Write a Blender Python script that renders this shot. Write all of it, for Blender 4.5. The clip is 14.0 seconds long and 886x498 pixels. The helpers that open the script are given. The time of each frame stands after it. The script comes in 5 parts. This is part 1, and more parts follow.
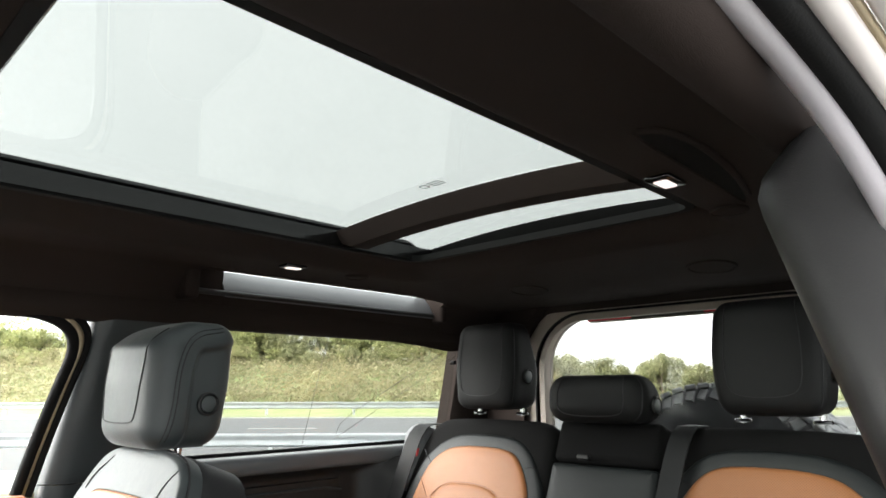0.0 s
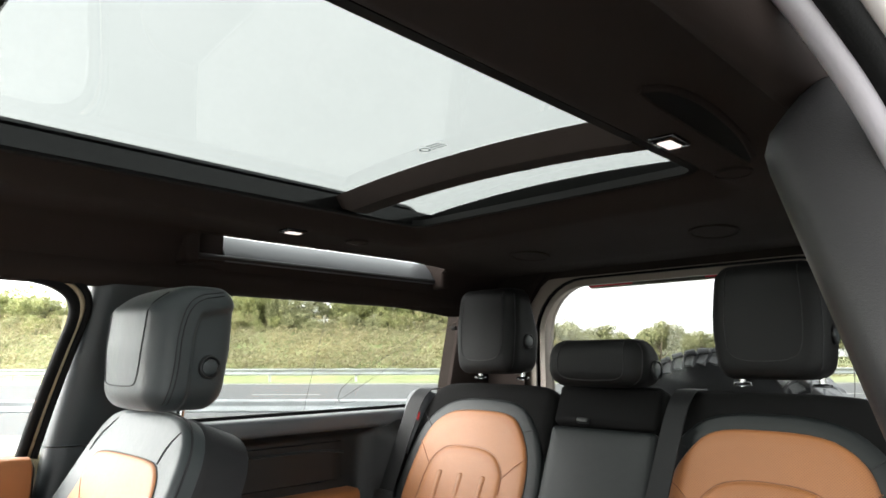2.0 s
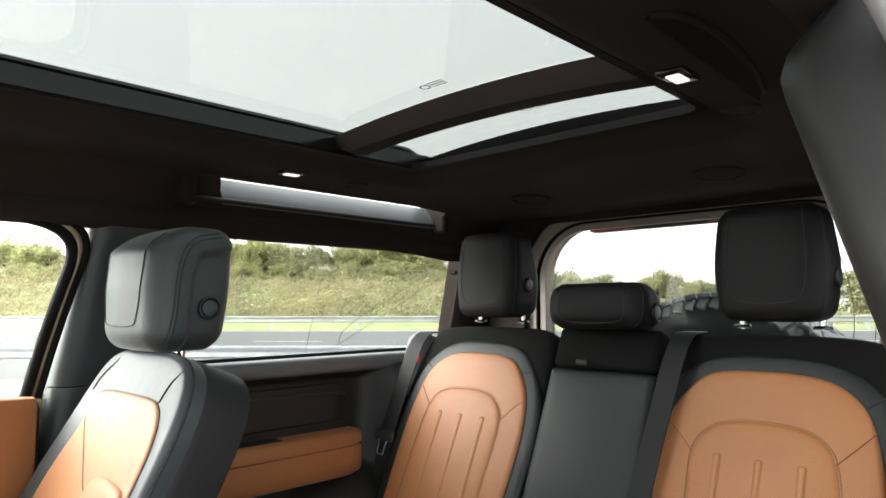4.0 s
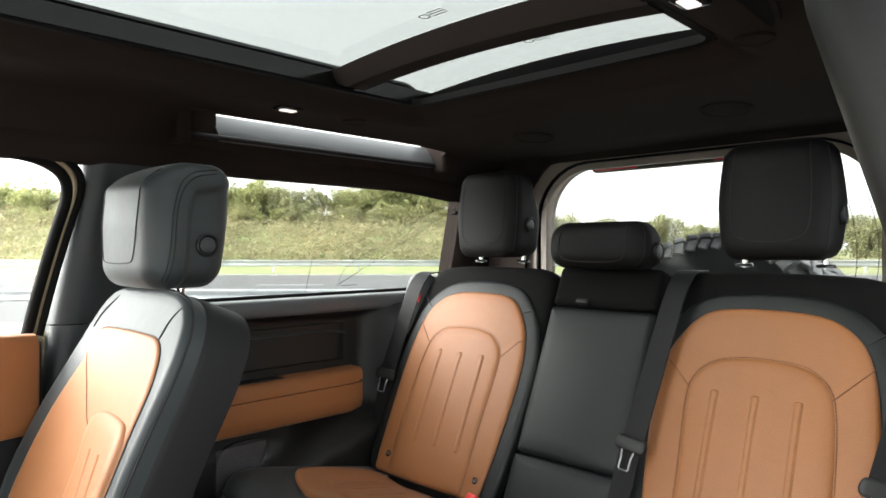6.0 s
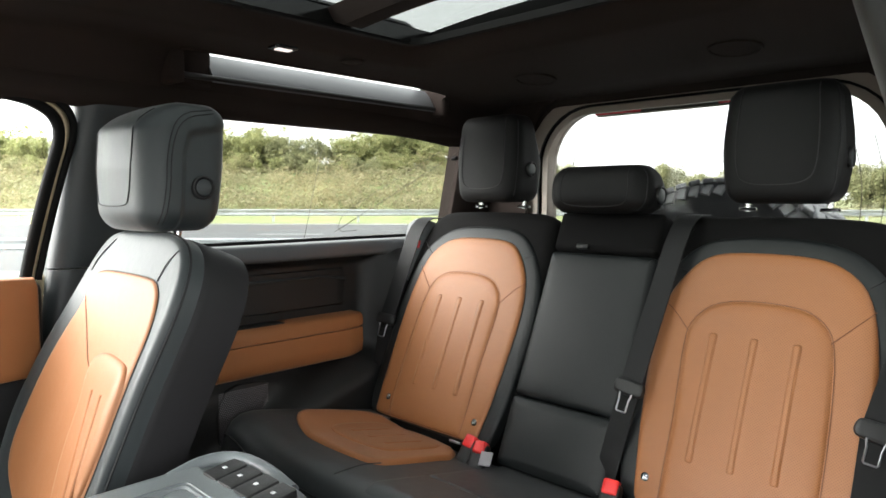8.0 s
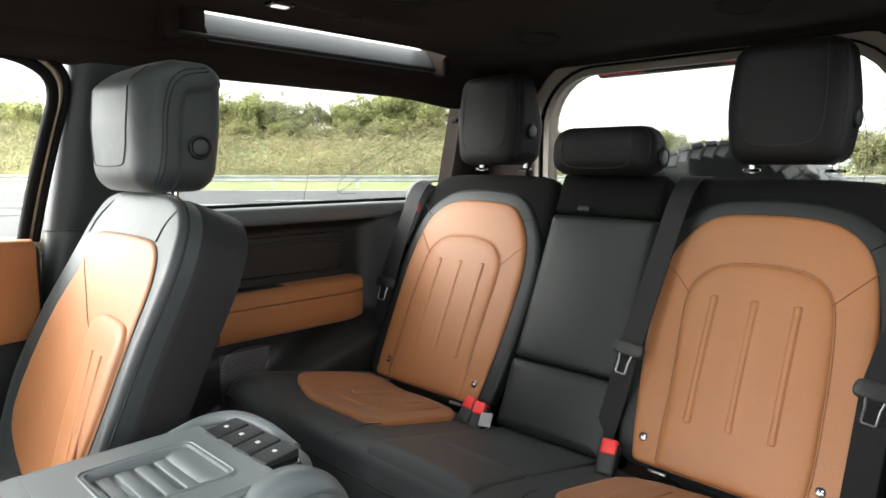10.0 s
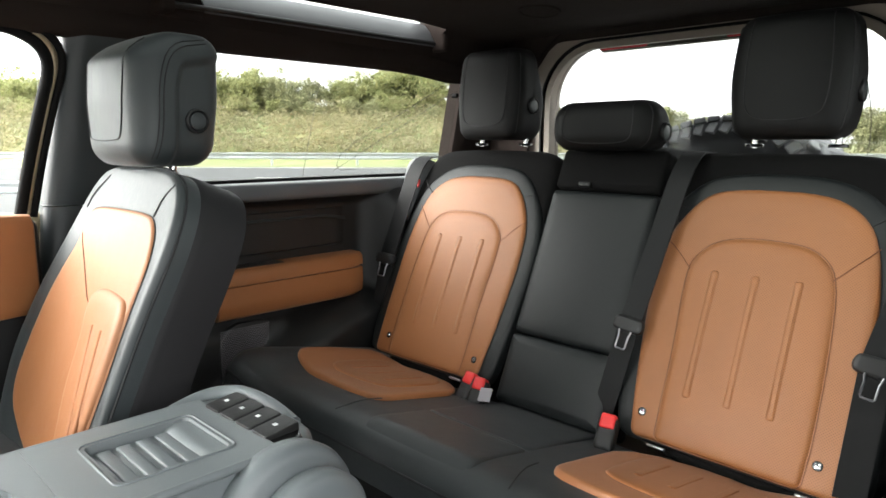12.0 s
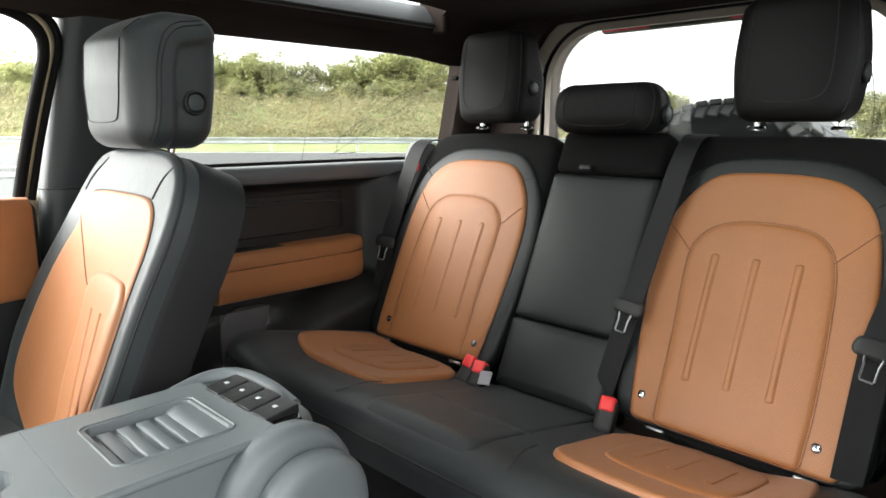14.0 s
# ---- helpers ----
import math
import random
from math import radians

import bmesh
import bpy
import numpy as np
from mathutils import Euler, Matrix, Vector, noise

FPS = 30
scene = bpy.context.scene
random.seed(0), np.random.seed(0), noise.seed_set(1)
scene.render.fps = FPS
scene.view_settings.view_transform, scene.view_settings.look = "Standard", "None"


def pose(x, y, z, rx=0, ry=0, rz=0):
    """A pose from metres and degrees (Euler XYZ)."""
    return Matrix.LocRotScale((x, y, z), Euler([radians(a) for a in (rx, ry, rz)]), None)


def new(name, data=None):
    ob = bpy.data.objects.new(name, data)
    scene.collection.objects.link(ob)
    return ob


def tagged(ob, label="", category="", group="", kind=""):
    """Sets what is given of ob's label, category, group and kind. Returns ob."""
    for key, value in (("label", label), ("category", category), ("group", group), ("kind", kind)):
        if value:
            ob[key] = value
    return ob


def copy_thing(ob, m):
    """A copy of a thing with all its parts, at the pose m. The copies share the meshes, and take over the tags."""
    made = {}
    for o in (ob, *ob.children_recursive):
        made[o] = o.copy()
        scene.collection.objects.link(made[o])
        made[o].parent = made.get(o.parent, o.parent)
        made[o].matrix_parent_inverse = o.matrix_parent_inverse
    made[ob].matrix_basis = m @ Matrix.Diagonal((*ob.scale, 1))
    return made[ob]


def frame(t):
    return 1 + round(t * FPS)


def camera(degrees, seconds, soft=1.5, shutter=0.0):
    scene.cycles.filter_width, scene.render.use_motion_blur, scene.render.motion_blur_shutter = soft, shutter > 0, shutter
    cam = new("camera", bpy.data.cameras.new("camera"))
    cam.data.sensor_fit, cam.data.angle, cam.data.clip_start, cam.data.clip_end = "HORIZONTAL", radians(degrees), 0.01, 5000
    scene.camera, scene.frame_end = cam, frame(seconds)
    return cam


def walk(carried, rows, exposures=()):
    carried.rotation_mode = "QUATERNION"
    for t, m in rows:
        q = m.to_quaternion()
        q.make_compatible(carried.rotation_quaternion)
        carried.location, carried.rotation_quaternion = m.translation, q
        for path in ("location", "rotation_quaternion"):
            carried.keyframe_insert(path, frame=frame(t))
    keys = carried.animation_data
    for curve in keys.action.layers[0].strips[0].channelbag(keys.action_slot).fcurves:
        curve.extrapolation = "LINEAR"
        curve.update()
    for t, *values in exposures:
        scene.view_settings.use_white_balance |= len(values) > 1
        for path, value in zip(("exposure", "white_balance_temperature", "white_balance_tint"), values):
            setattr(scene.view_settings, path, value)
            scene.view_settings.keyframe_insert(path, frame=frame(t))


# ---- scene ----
from mathutils.bvhtree import BVHTree

# ---------------------------------------------------------------- camera
cam = camera(67.96, 14.0, soft=1.6)
PATH = [
    (0, pose(0.8501, 0.1371, 1.0101, 102.102, 0.130, 44.107)),
    (0.5, pose(0.8495, 0.1385, 1.0095, 101.803, 0.138, 44.121)),
    (1, pose(0.8480, 0.1395, 1.0075, 101.158, 0.133, 44.144)),
    (1.5, pose(0.8463, 0.1422, 1.0061, 100.336, 0.130, 44.180)),
    (2, pose(0.8441, 0.1449, 1.0034, 99.339, 0.114, 44.213)),
    (2.5, pose(0.8415, 0.1478, 1.0006, 98.340, 0.109, 44.231)),
    (3, pose(0.8386, 0.1509, 0.9977, 97.210, 0.101, 44.231)),
    (5.5, pose(0.8236, 0.1675, 0.9811, 91.271, -0.011, 44.303)),
    (6, pose(0.8210, 0.1701, 0.9781, 90.050, -0.011, 44.297)),
    (6.5, pose(0.8183, 0.1721, 0.9745, 88.930, -0.006, 44.291)),
    (7, pose(0.8163, 0.1752, 0.9714, 87.683, -0.015, 44.299)),
    (7.5, pose(0.8136, 0.1780, 0.9690, 86.666, -0.037, 44.305)),
    (8, pose(0.8116, 0.1802, 0.9654, 85.672, -0.049, 44.298)),
    (10.5, pose(0.8039, 0.1864, 0.9539, 82.170, -0.090, 44.276)),
    (11, pose(0.8033, 0.1874, 0.9528, 81.624, -0.105, 44.280)),
    (11.5, pose(0.8027, 0.1880, 0.9505, 81.245, -0.113, 44.288)),
    (12, pose(0.8014, 0.1891, 0.9495, 80.825, -0.107, 44.275)),
    (12.5, pose(0.8011, 0.1897, 0.9483, 80.463, -0.118, 44.285)),
    (13, pose(0.8007, 0.1908, 0.9468, 80.113, -0.125, 44.300)),
    (13.5, pose(0.8004, 0.1914, 0.9462, 79.773, -0.117, 44.312)),
    (14, pose(0.7996, 0.1917, 0.9448, 79.533, -0.103, 44.290)),
]
walk(cam, PATH, exposures=[(0, 3.69), (14, 3.69)])

# ---------------------------------------------------------------- sky and sun
SUN_ELEV, SUN_TURN = radians(30), radians(216)
world = bpy.data.worlds.new("overcast_sky")
scene.world = world
world.use_nodes = True
wn, wl = world.node_tree.nodes, world.node_tree.links
sky = wn.new("ShaderNodeTexSky")
sky.sky_type, sky.sun_disc = "NISHITA", False
sky.sun_elevation, sky.sun_rotation = SUN_ELEV, SUN_TURN
sky.air_density, sky.dust_density, sky.ozone_density = 1.0, 6.0, 1.0
grey = wn.new("ShaderNodeHueSaturation")
grey.inputs["Saturation"].default_value = 0.12
wl.new(sky.outputs["Color"], grey.inputs["Color"])
cloud = wn.new("ShaderNodeTexNoise")
cloud.inputs["Scale"].default_value, cloud.inputs["Detail"].default_value = 2.2, 5
cover = wn.new("ShaderNodeValToRGB")
cover.color_ramp.elements[0].position, cover.color_ramp.elements[1].position = 0.3, 0.7
cover.color_ramp.elements[0].color, cover.color_ramp.elements[1].color = (2.48, 2.56, 2.55, 1), (2.95, 2.96, 2.96, 1)
mixed = wn.new("ShaderNodeMix")
mixed.data_type = "RGBA"
mixed.inputs[0].default_value = 0.7
wl.new(cloud.outputs["Fac"], cover.inputs["Fac"])
wl.new(grey.outputs["Color"], mixed.inputs[6])
wl.new(cover.outputs["Color"], mixed.inputs[7])
wl.new(mixed.outputs[2], wn["Background"].inputs["Color"])
wn["Background"].inputs["Strength"].default_value = 0.15
sun = new("sun", bpy.data.lights.new("sun", "SUN"))
sun.data.energy, sun.data.angle, sun.data.color = 0.5, radians(50), (1.0, 0.98, 0.95)
sun.matrix_world = pose(0, 0, 30, 60, 0, -36)

# ---------------------------------------------------------------- materials


def material(name):
    m = bpy.data.materials.new(name)
    m.use_nodes = True
    return m, m.node_tree.nodes, m.node_tree.links, m.node_tree.nodes["Principled BSDF"]


def surface(name, colour, rough=0.5, metal=0.0, grain=300.0, bump=0.15, vary=0.25, blotch=6.0, spec=0.5, rough_vary=0.12, dist=0.001):
    """A surface with fine relief and blotches at two scales."""
    m, n, l, b = material(name)
    co = n.new("ShaderNodeTexCoord")
    big = n.new("ShaderNodeTexNoise")
    big.inputs["Scale"].default_value, big.inputs["Detail"].default_value = blotch, 4
    fine = n.new("ShaderNodeTexNoise")
    fine.inputs["Scale"].default_value, fine.inputs["Detail"].default_value = grain, 3
    for t in (big, fine):
        l.new(co.outputs["Object"], t.inputs["Vector"])
    ramp = n.new("ShaderNodeMapRange")
    ramp.inputs[3].default_value, ramp.inputs[4].default_value = 1 - vary, 1 + vary
    l.new(big.outputs["Fac"], ramp.inputs[0])
    mul = n.new("ShaderNodeVectorMath")
    mul.operation = "SCALE"
    mul.inputs[0].default_value = colour
    l.new(ramp.outputs[0], mul.inputs["Scale"])
    l.new(mul.outputs[0], b.inputs["Base Color"])
    rr = n.new("ShaderNodeMapRange")
    rr.inputs[3].default_value, rr.inputs[4].default_value = max(0.03, rough - rough_vary), min(1, rough + rough_vary)
    l.new(big.outputs["Fac"], rr.inputs[0])
    l.new(rr.outputs[0], b.inputs["Roughness"])
    b.inputs["Metallic"].default_value = metal
    b.inputs["Specular IOR Level"].default_value = spec
    bp = n.new("ShaderNodeBump")
    bp.inputs["Strength"].default_value, bp.inputs["Distance"].default_value = bump, dist
    l.new(fine.outputs["Fac"], bp.inputs["Height"])
    l.new(bp.outputs["Normal"], b.inputs["Normal"])
    return m


def leather(name, colour, rough, holes=0.0, spec=0.5, vary=0.1, sheen=0.0):
    """Grained leather; holes: spacing of the perforation in metres, 0 for none."""
    m, n, l, b = material(name)
    co = n.new("ShaderNodeTexCoord")
    vor = n.new("ShaderNodeTexVoronoi")
    vor.feature, vor.inputs["Scale"].default_value = "DISTANCE_TO_EDGE", 520
    wob = n.new("ShaderNodeTexNoise")
    wob.inputs["Scale"].default_value, wob.inputs["Detail"].default_value = 14, 5
    wrinkle = n.new("ShaderNodeTexNoise")
    wrinkle.inputs["Scale"].default_value, wrinkle.inputs["Detail"].default_value = 38, 2
    for t in (vor, wob, wrinkle):
        l.new(co.outputs["Object"], t.inputs["Vector"])
    ramp = n.new("ShaderNodeMapRange")
    ramp.inputs[3].default_value, ramp.inputs[4].default_value = 1 - vary, 1 + vary
    l.new(wob.outputs["Fac"], ramp.inputs[0])
    mul = n.new("ShaderNodeVectorMath")
    mul.operation = "SCALE"
    mul.inputs[0].default_value = colour
    l.new(ramp.outputs[0], mul.inputs["Scale"])
    col = mul.outputs[0]
    rr = n.new("ShaderNodeMapRange")
    rr.inputs[3].default_value, rr.inputs[4].default_value = rough - 0.03, rough + 0.06
    l.new(wob.outputs["Fac"], rr.inputs[0])
    l.new(rr.outputs[0], b.inputs["Roughness"])
    b.inputs["Specular IOR Level"].default_value = spec
    b.inputs["Sheen Weight"].default_value, b.inputs["Sheen Roughness"].default_value = sheen, 0.35
    b1 = n.new("ShaderNodeBump")
    b1.inputs["Strength"].default_value, b1.inputs["Distance"].default_value = 0.25, 0.0006
    l.new(vor.outputs["Distance"], b1.inputs["Height"])
    b2 = n.new("ShaderNodeBump")
    b2.inputs["Strength"].default_value, b2.inputs["Distance"].default_value = 0.10, 0.006
    l.new(wrinkle.outputs["Fac"], b2.inputs["Height"])
    l.new(b1.outputs["Normal"], b2.inputs["Normal"])
    normal = b2.outputs["Normal"]
    if holes:
        scale = n.new("ShaderNodeMapping")
        scale.inputs["Rotation"].default_value = (0, 0, radians(45))
        scale.inputs["Scale"].default_value = (1 / holes, 1 / holes, 0)
        l.new(co.outputs["Object"], scale.inputs["Vector"])
        fr = n.new("ShaderNodeVectorMath")
        fr.operation = "FRACTION"
        l.new(scale.outputs[0], fr.inputs[0])
        ds = n.new("ShaderNodeVectorMath")
        ds.operation = "DISTANCE"
        ds.inputs[1].default_value = (0.5, 0.5, 0)
        l.new(fr.outputs[0], ds.inputs[0])
        hole = n.new("ShaderNodeMapRange")
        hole.inputs[1].default_value, hole.inputs[2].default_value = 0.2, 0.3
        l.new(ds.outputs["Value"], hole.inputs[0])
        mx = n.new("ShaderNodeMix")
        mx.data_type = "RGBA"
        mx.inputs[6].default_value = (colour[0] * 0.66, colour[1] * 0.6, colour[2] * 0.55, 1)
        l.new(hole.outputs[0], mx.inputs[0])
        l.new(col, mx.inputs[7])
        col = mx.outputs[2]
    l.new(col, b.inputs["Base Color"])
    l.new(normal, b.inputs["Normal"])
    return m


def pane_glass(name, tint, gloss_ior=1.5, gloss_most=1.0):
    """A thin pane: tinted see-through with a mirror gloss by Fresnel."""
    m, n, l, b = material(name)
    n.remove(b)
    tr = n.new("ShaderNodeBsdfTransparent")
    tr.inputs["Color"].default_value = (*tint, 1)
    gl = n.new("ShaderNodeBsdfGlossy")
    gl.inputs["Roughness"].default_value = 0.01
    lw = n.new("ShaderNodeLayerWeight")
    lw.inputs["Blend"].default_value = 0.5
    pw = n.new("ShaderNodeMath")
    pw.operation, pw.inputs[1].default_value = "POWER", 5
    l.new(lw.outputs["Facing"], pw.inputs[0])
    fr = n.new("ShaderNodeMapRange")
    fr.inputs[3].default_value, fr.inputs[4].default_value = ((gloss_ior - 1) / (gloss_ior + 1)) ** 2, gloss_most
    l.new(pw.outputs[0], fr.inputs[0])
    mix = n.new("ShaderNodeMixShader")
    l.new(fr.outputs[0], mix.inputs[0])
    l.new(tr.outputs[0], mix.inputs[1])
    l.new(gl.outputs[0], mix.inputs[2])
    l.new(mix.outputs[0], n["Material Output"].inputs["Surface"])
    return m


def lit(name, colour, strength):
    m, n, l, b = material(name)
    b.inputs["Base Color"].default_value = (*colour, 1)
    b.inputs["Emission Color"].default_value = (*colour, 1)
    b.inputs["Emission Strength"].default_value = strength
    return m


def scatter(name, colours, rough=0.9, scale=3.0, island=False):
    """Plant and soil colours mixed by noise or piece by piece."""
    m, n, l, b = material(name)
    ramp = n.new("ShaderNodeValToRGB")
    for i, c in enumerate(colours):
        e = ramp.color_ramp.elements[i] if i < 2 else ramp.color_ramp.elements.new(0.5)
        e.color = (*c, 1)
    for i in range(len(colours)):
        ramp.color_ramp.elements[i].position = (0.3 + 0.4 * i / (len(colours) - 1)) if not island else i / (len(colours) - 1)
    for i, c in enumerate(colours):
        ramp.color_ramp.elements[i].color = (*c, 1)
    if island:
        g = n.new("ShaderNodeNewGeometry")
        l.new(g.outputs["Random Per Island"], ramp.inputs["Fac"])
        tl = n.new("ShaderNodeBsdfTranslucent")
        l.new(ramp.outputs["Color"], tl.inputs["Color"])
        mix = n.new("ShaderNodeMixShader")
        mix.inputs[0].default_value = 0.35
        l.new(b.outputs[0], mix.inputs[1])
        l.new(tl.outputs[0], mix.inputs[2])
        l.new(mix.outputs[0], n["Material Output"].inputs["Surface"])
    else:
        co = n.new("ShaderNodeTexCoord")
        t = n.new("ShaderNodeTexNoise")
        t.inputs["Scale"].default_value, t.inputs["Detail"].default_value = scale, 8
        l.new(co.outputs["Object"], t.inputs["Vector"])
        l.new(t.outputs["Fac"], ramp.inputs["Fac"])
        bp = n.new("ShaderNodeBump")
        bp.inputs["Strength"].default_value = 0.6
        l.new(t.outputs["Fac"], bp.inputs["Height"])
        l.new(bp.outputs["Normal"], b.inputs["Normal"])
    l.new(ramp.outputs["Color"], b.inputs["Base Color"])
    b.inputs["Roughness"].default_value = rough
    return m


# front seat's black leather, lightened for the daylight that falls on it
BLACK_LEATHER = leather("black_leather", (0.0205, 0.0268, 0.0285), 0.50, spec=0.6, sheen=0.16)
TAN_LEATHER = leather("tan_leather", (0.315, 0.121, 0.041), 0.5, spec=0.55, vary=0.07, sheen=0.10)
TAN_PERFORATED = leather("tan_perforated_leather", (0.30, 0.113, 0.034), 0.52, holes=0.0038, vary=0.07, sheen=0.09)
BLACK_FABRIC = surface("black_fabric", (0.0062, 0.0060, 0.0060), 0.9, grain=900, bump=0.5, spec=0.1)
# same leather for rear backs and headrests, cabin shade put into its colour
SHADED_LEATHER = leather("shaded_black_leather", (0.0062, 0.0080, 0.0084), 0.5, spec=0.36)
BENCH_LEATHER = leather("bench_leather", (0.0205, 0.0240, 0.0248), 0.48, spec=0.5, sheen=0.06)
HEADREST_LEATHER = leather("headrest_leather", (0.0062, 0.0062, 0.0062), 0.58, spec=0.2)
BACK_FABRIC = surface("seat_back_vinyl", (0.0105, 0.010, 0.011), 0.65, grain=600, bump=0.3, spec=0.3)
HEADLINER = surface("headliner_cloth", (0.0235, 0.0176, 0.0154), 0.95, grain=1200, bump=0.6, spec=0.10, vary=0.12)
PLASTIC = surface("black_plastic", (0.0075, 0.0078, 0.0078), 0.50, grain=700, bump=0.35, vary=0.1)
# near pillar's copy of the satin trim, darkened to stand for shade
SHADED_TRIM = surface("shaded_pillar_plastic", (0.0185, 0.0178, 0.0184), 0.42, grain=900, bump=0.2, vary=0.08, spec=0.4)
SATIN = surface("satin_black_plastic", (0.026, 0.0315, 0.033), 0.42, grain=800, bump=0.25, vary=0.1)
CONSOLE = surface("grey_console_plastic", (0.115, 0.130, 0.135), 0.40, grain=800, bump=0.3, vary=0.1)
GLOSS = surface("gloss_black", (0.006, 0.006, 0.006), 0.12, grain=60, bump=0.02, vary=0.1, rough_vary=0.05)
RUBBER = surface("black_rubber", (0.005, 0.005, 0.005), 0.75, grain=500, bump=0.3, spec=0.15)
LUG = surface("grey_tread", (0.20, 0.205, 0.215), 0.8, grain=160, bump=0.4, vary=0.3, blotch=20)
TYRE = surface("tyre_rubber", (0.075, 0.078, 0.085), 0.75, grain=160, bump=0.4, vary=0.3, blotch=20)
CHROME = surface("chrome", (0.75, 0.75, 0.76), 0.12, metal=1.0, grain=80, bump=0.02, vary=0.05, rough_vary=0.05)
STEEL = surface("galvanised_steel", (0.55, 0.57, 0.58), 0.45, metal=0.6, grain=30, bump=0.1, blotch=2)
GOLD_PAINT = surface("gold_paint", (0.32, 0.26, 0.17), 0.3, metal=0.4, grain=900, bump=0.05, vary=0.06)
BEIGE_TRIM = surface("beige_inner_paint", (0.23, 0.19, 0.155), 0.45, grain=500, bump=0.1, vary=0.08)
WEBBING = surface("belt_webbing", (0.0075, 0.0078, 0.0082), 0.6, grain=900, bump=0.5, spec=0.25, vary=0.1)
RED = surface("red_plastic", (0.75, 0.03, 0.03), 0.4, grain=400, bump=0.05, vary=0.05)
# trim lifted from black to grey, window light put into the colour
LIT_TRIM = surface("lit_trim", (0.10, 0.105, 0.11), 0.35, grain=500, bump=0.1, vary=0.08)
# flange colour raised to near white, outdoor light painted in
LIT_PAINT = surface("lit_flange_paint", (0.62, 0.58, 0.56), 0.4, grain=500, bump=0.05, vary=0.05)
# seat back's shoulder, coloured grey for the window light on it
SHOULDER = surface("lit_shoulder_vinyl", (0.11, 0.115, 0.12), 0.55, grain=500, bump=0.2, vary=0.08)
DRY = scatter("dry_weeds", [(0.28, 0.26, 0.13), (0.38, 0.33, 0.19), (0.32, 0.26, 0.15)], island=True)
GREY = surface("grey_vinyl", (0.30, 0.285, 0.30), 0.55, grain=500, bump=0.2, vary=0.08)
WHITE_MARK = surface("pale_print", (0.55, 0.57, 0.58), 0.5, grain=200, bump=0.02, vary=0.03)
FRIT = surface("glass_print", (0.40, 0.43, 0.43), 0.5, grain=200, bump=0.02, vary=0.03)
STITCH = surface("thread", (0.010, 0.010, 0.011), 0.7, grain=800, bump=0.2)
TAN_SEAM = surface("tan_seam", (0.15, 0.050, 0.016), 0.7, grain=800, bump=0.2)
ROOF_GLASS = pane_glass("tinted_roof_glass", (0.400, 0.414, 0.404), 1.24, 0.5)
SIDE_GLASS = pane_glass("clear_glass", (0.93, 0.95, 0.94), 1.35)
REAR_GLASS = pane_glass("rear_glass", (0.67, 0.68, 0.67), 1.35)
PRIVACY_GLASS = pane_glass("privacy_glass", (0.72, 0.735, 0.725), 1.35)
TONGUE_STEEL = surface("tongue_steel", (0.30, 0.30, 0.31), 0.35, metal=1.0, grain=300, bump=0.03, vary=0.1)
WIRE = surface("heater_wire", (0.03, 0.02, 0.015), 0.6, grain=200, bump=0.02)
LAMP_LENS = lit("lamp_lens", (1.0, 0.84, 0.80), 0.09)
RED_LENS = surface("red_lens", (0.6, 0.04, 0.05), 0.2, grain=200, bump=0.02, vary=0.1)
CONCRETE = surface("pale_concrete", (0.20, 0.20, 0.192), 0.85, grain=6, bump=0.2, blotch=0.3, vary=0.15, dist=0.01)
ASPHALT = surface("asphalt", (0.078, 0.080, 0.081), 0.9, grain=8, bump=0.3, blotch=0.25, vary=0.2, dist=0.01)
PAINT_LINE = surface("road_paint", (0.35, 0.35, 0.34), 0.7, grain=10, bump=0.1)
GRASS = scatter("grass", [(0.16, 0.19, 0.07), (0.20, 0.225, 0.09), (0.25, 0.25, 0.12)], scale=0.6)
BRUSH = scatter("brush_leaves", [(0.19, 0.20, 0.095), (0.29, 0.28, 0.15), (0.38, 0.345, 0.215), (0.27, 0.23, 0.15)], island=True)
LEAF = scatter("tree_leaves", [(0.20, 0.225, 0.09), (0.30, 0.32, 0.14), (0.41, 0.385, 0.19)], island=True)
LEAF_DARK = scatter("dark_tree_leaves", [(0.20, 0.22, 0.11), (0.28, 0.285, 0.15), (0.35, 0.33, 0.19)], island=True)
BARK = surface("bark", (0.11, 0.085, 0.06), 0.9, grain=40, bump=0.6)

# ---------------------------------------------------------------- mesh helpers


def link(name, bm, mat, parent=None, label="", smooth=True, crisp=50):
    me = bpy.data.meshes.new(name)
    bm.normal_update()
    bm.to_mesh(me)
    bm.free()
    me.materials.append(mat)
    if smooth:
        for p in me.polygons:
            p.use_smooth = True
        me.set_sharp_from_angle(angle=radians(crisp))
    ob = new(name, me)
    if parent:
        ob.parent = parent
    if label:
        ob["label"] = label
    return ob


part = link


def thing(name, m, label, category, group="", kind=""):
    ob = new(name)
    ob.matrix_basis = m
    ob.empty_display_size = 0.05
    return tagged(ob, label, category, group, kind)


def boxed(bm, lo, hi, r=0.004, seg=2):
    """A block between two corners with rounded edges, added to bm."""
    made = bmesh.ops.create_cube(bm, size=1)["verts"]
    lo, hi = Vector(lo), Vector(hi)
    for v in made:
        v.co = Vector((lo[i] + (v.co[i] + 0.5) * (hi[i] - lo[i]) for i in range(3)))
    edges = list({e for v in made for e in v.link_edges})
    if r:
        bmesh.ops.bevel(bm, geom=edges, offset=r, segments=seg, affect="EDGES", profile=0.5)
    return bm


def block(lo, hi, r=0.004, seg=2):
    return boxed(bmesh.new(), lo, hi, r, seg)


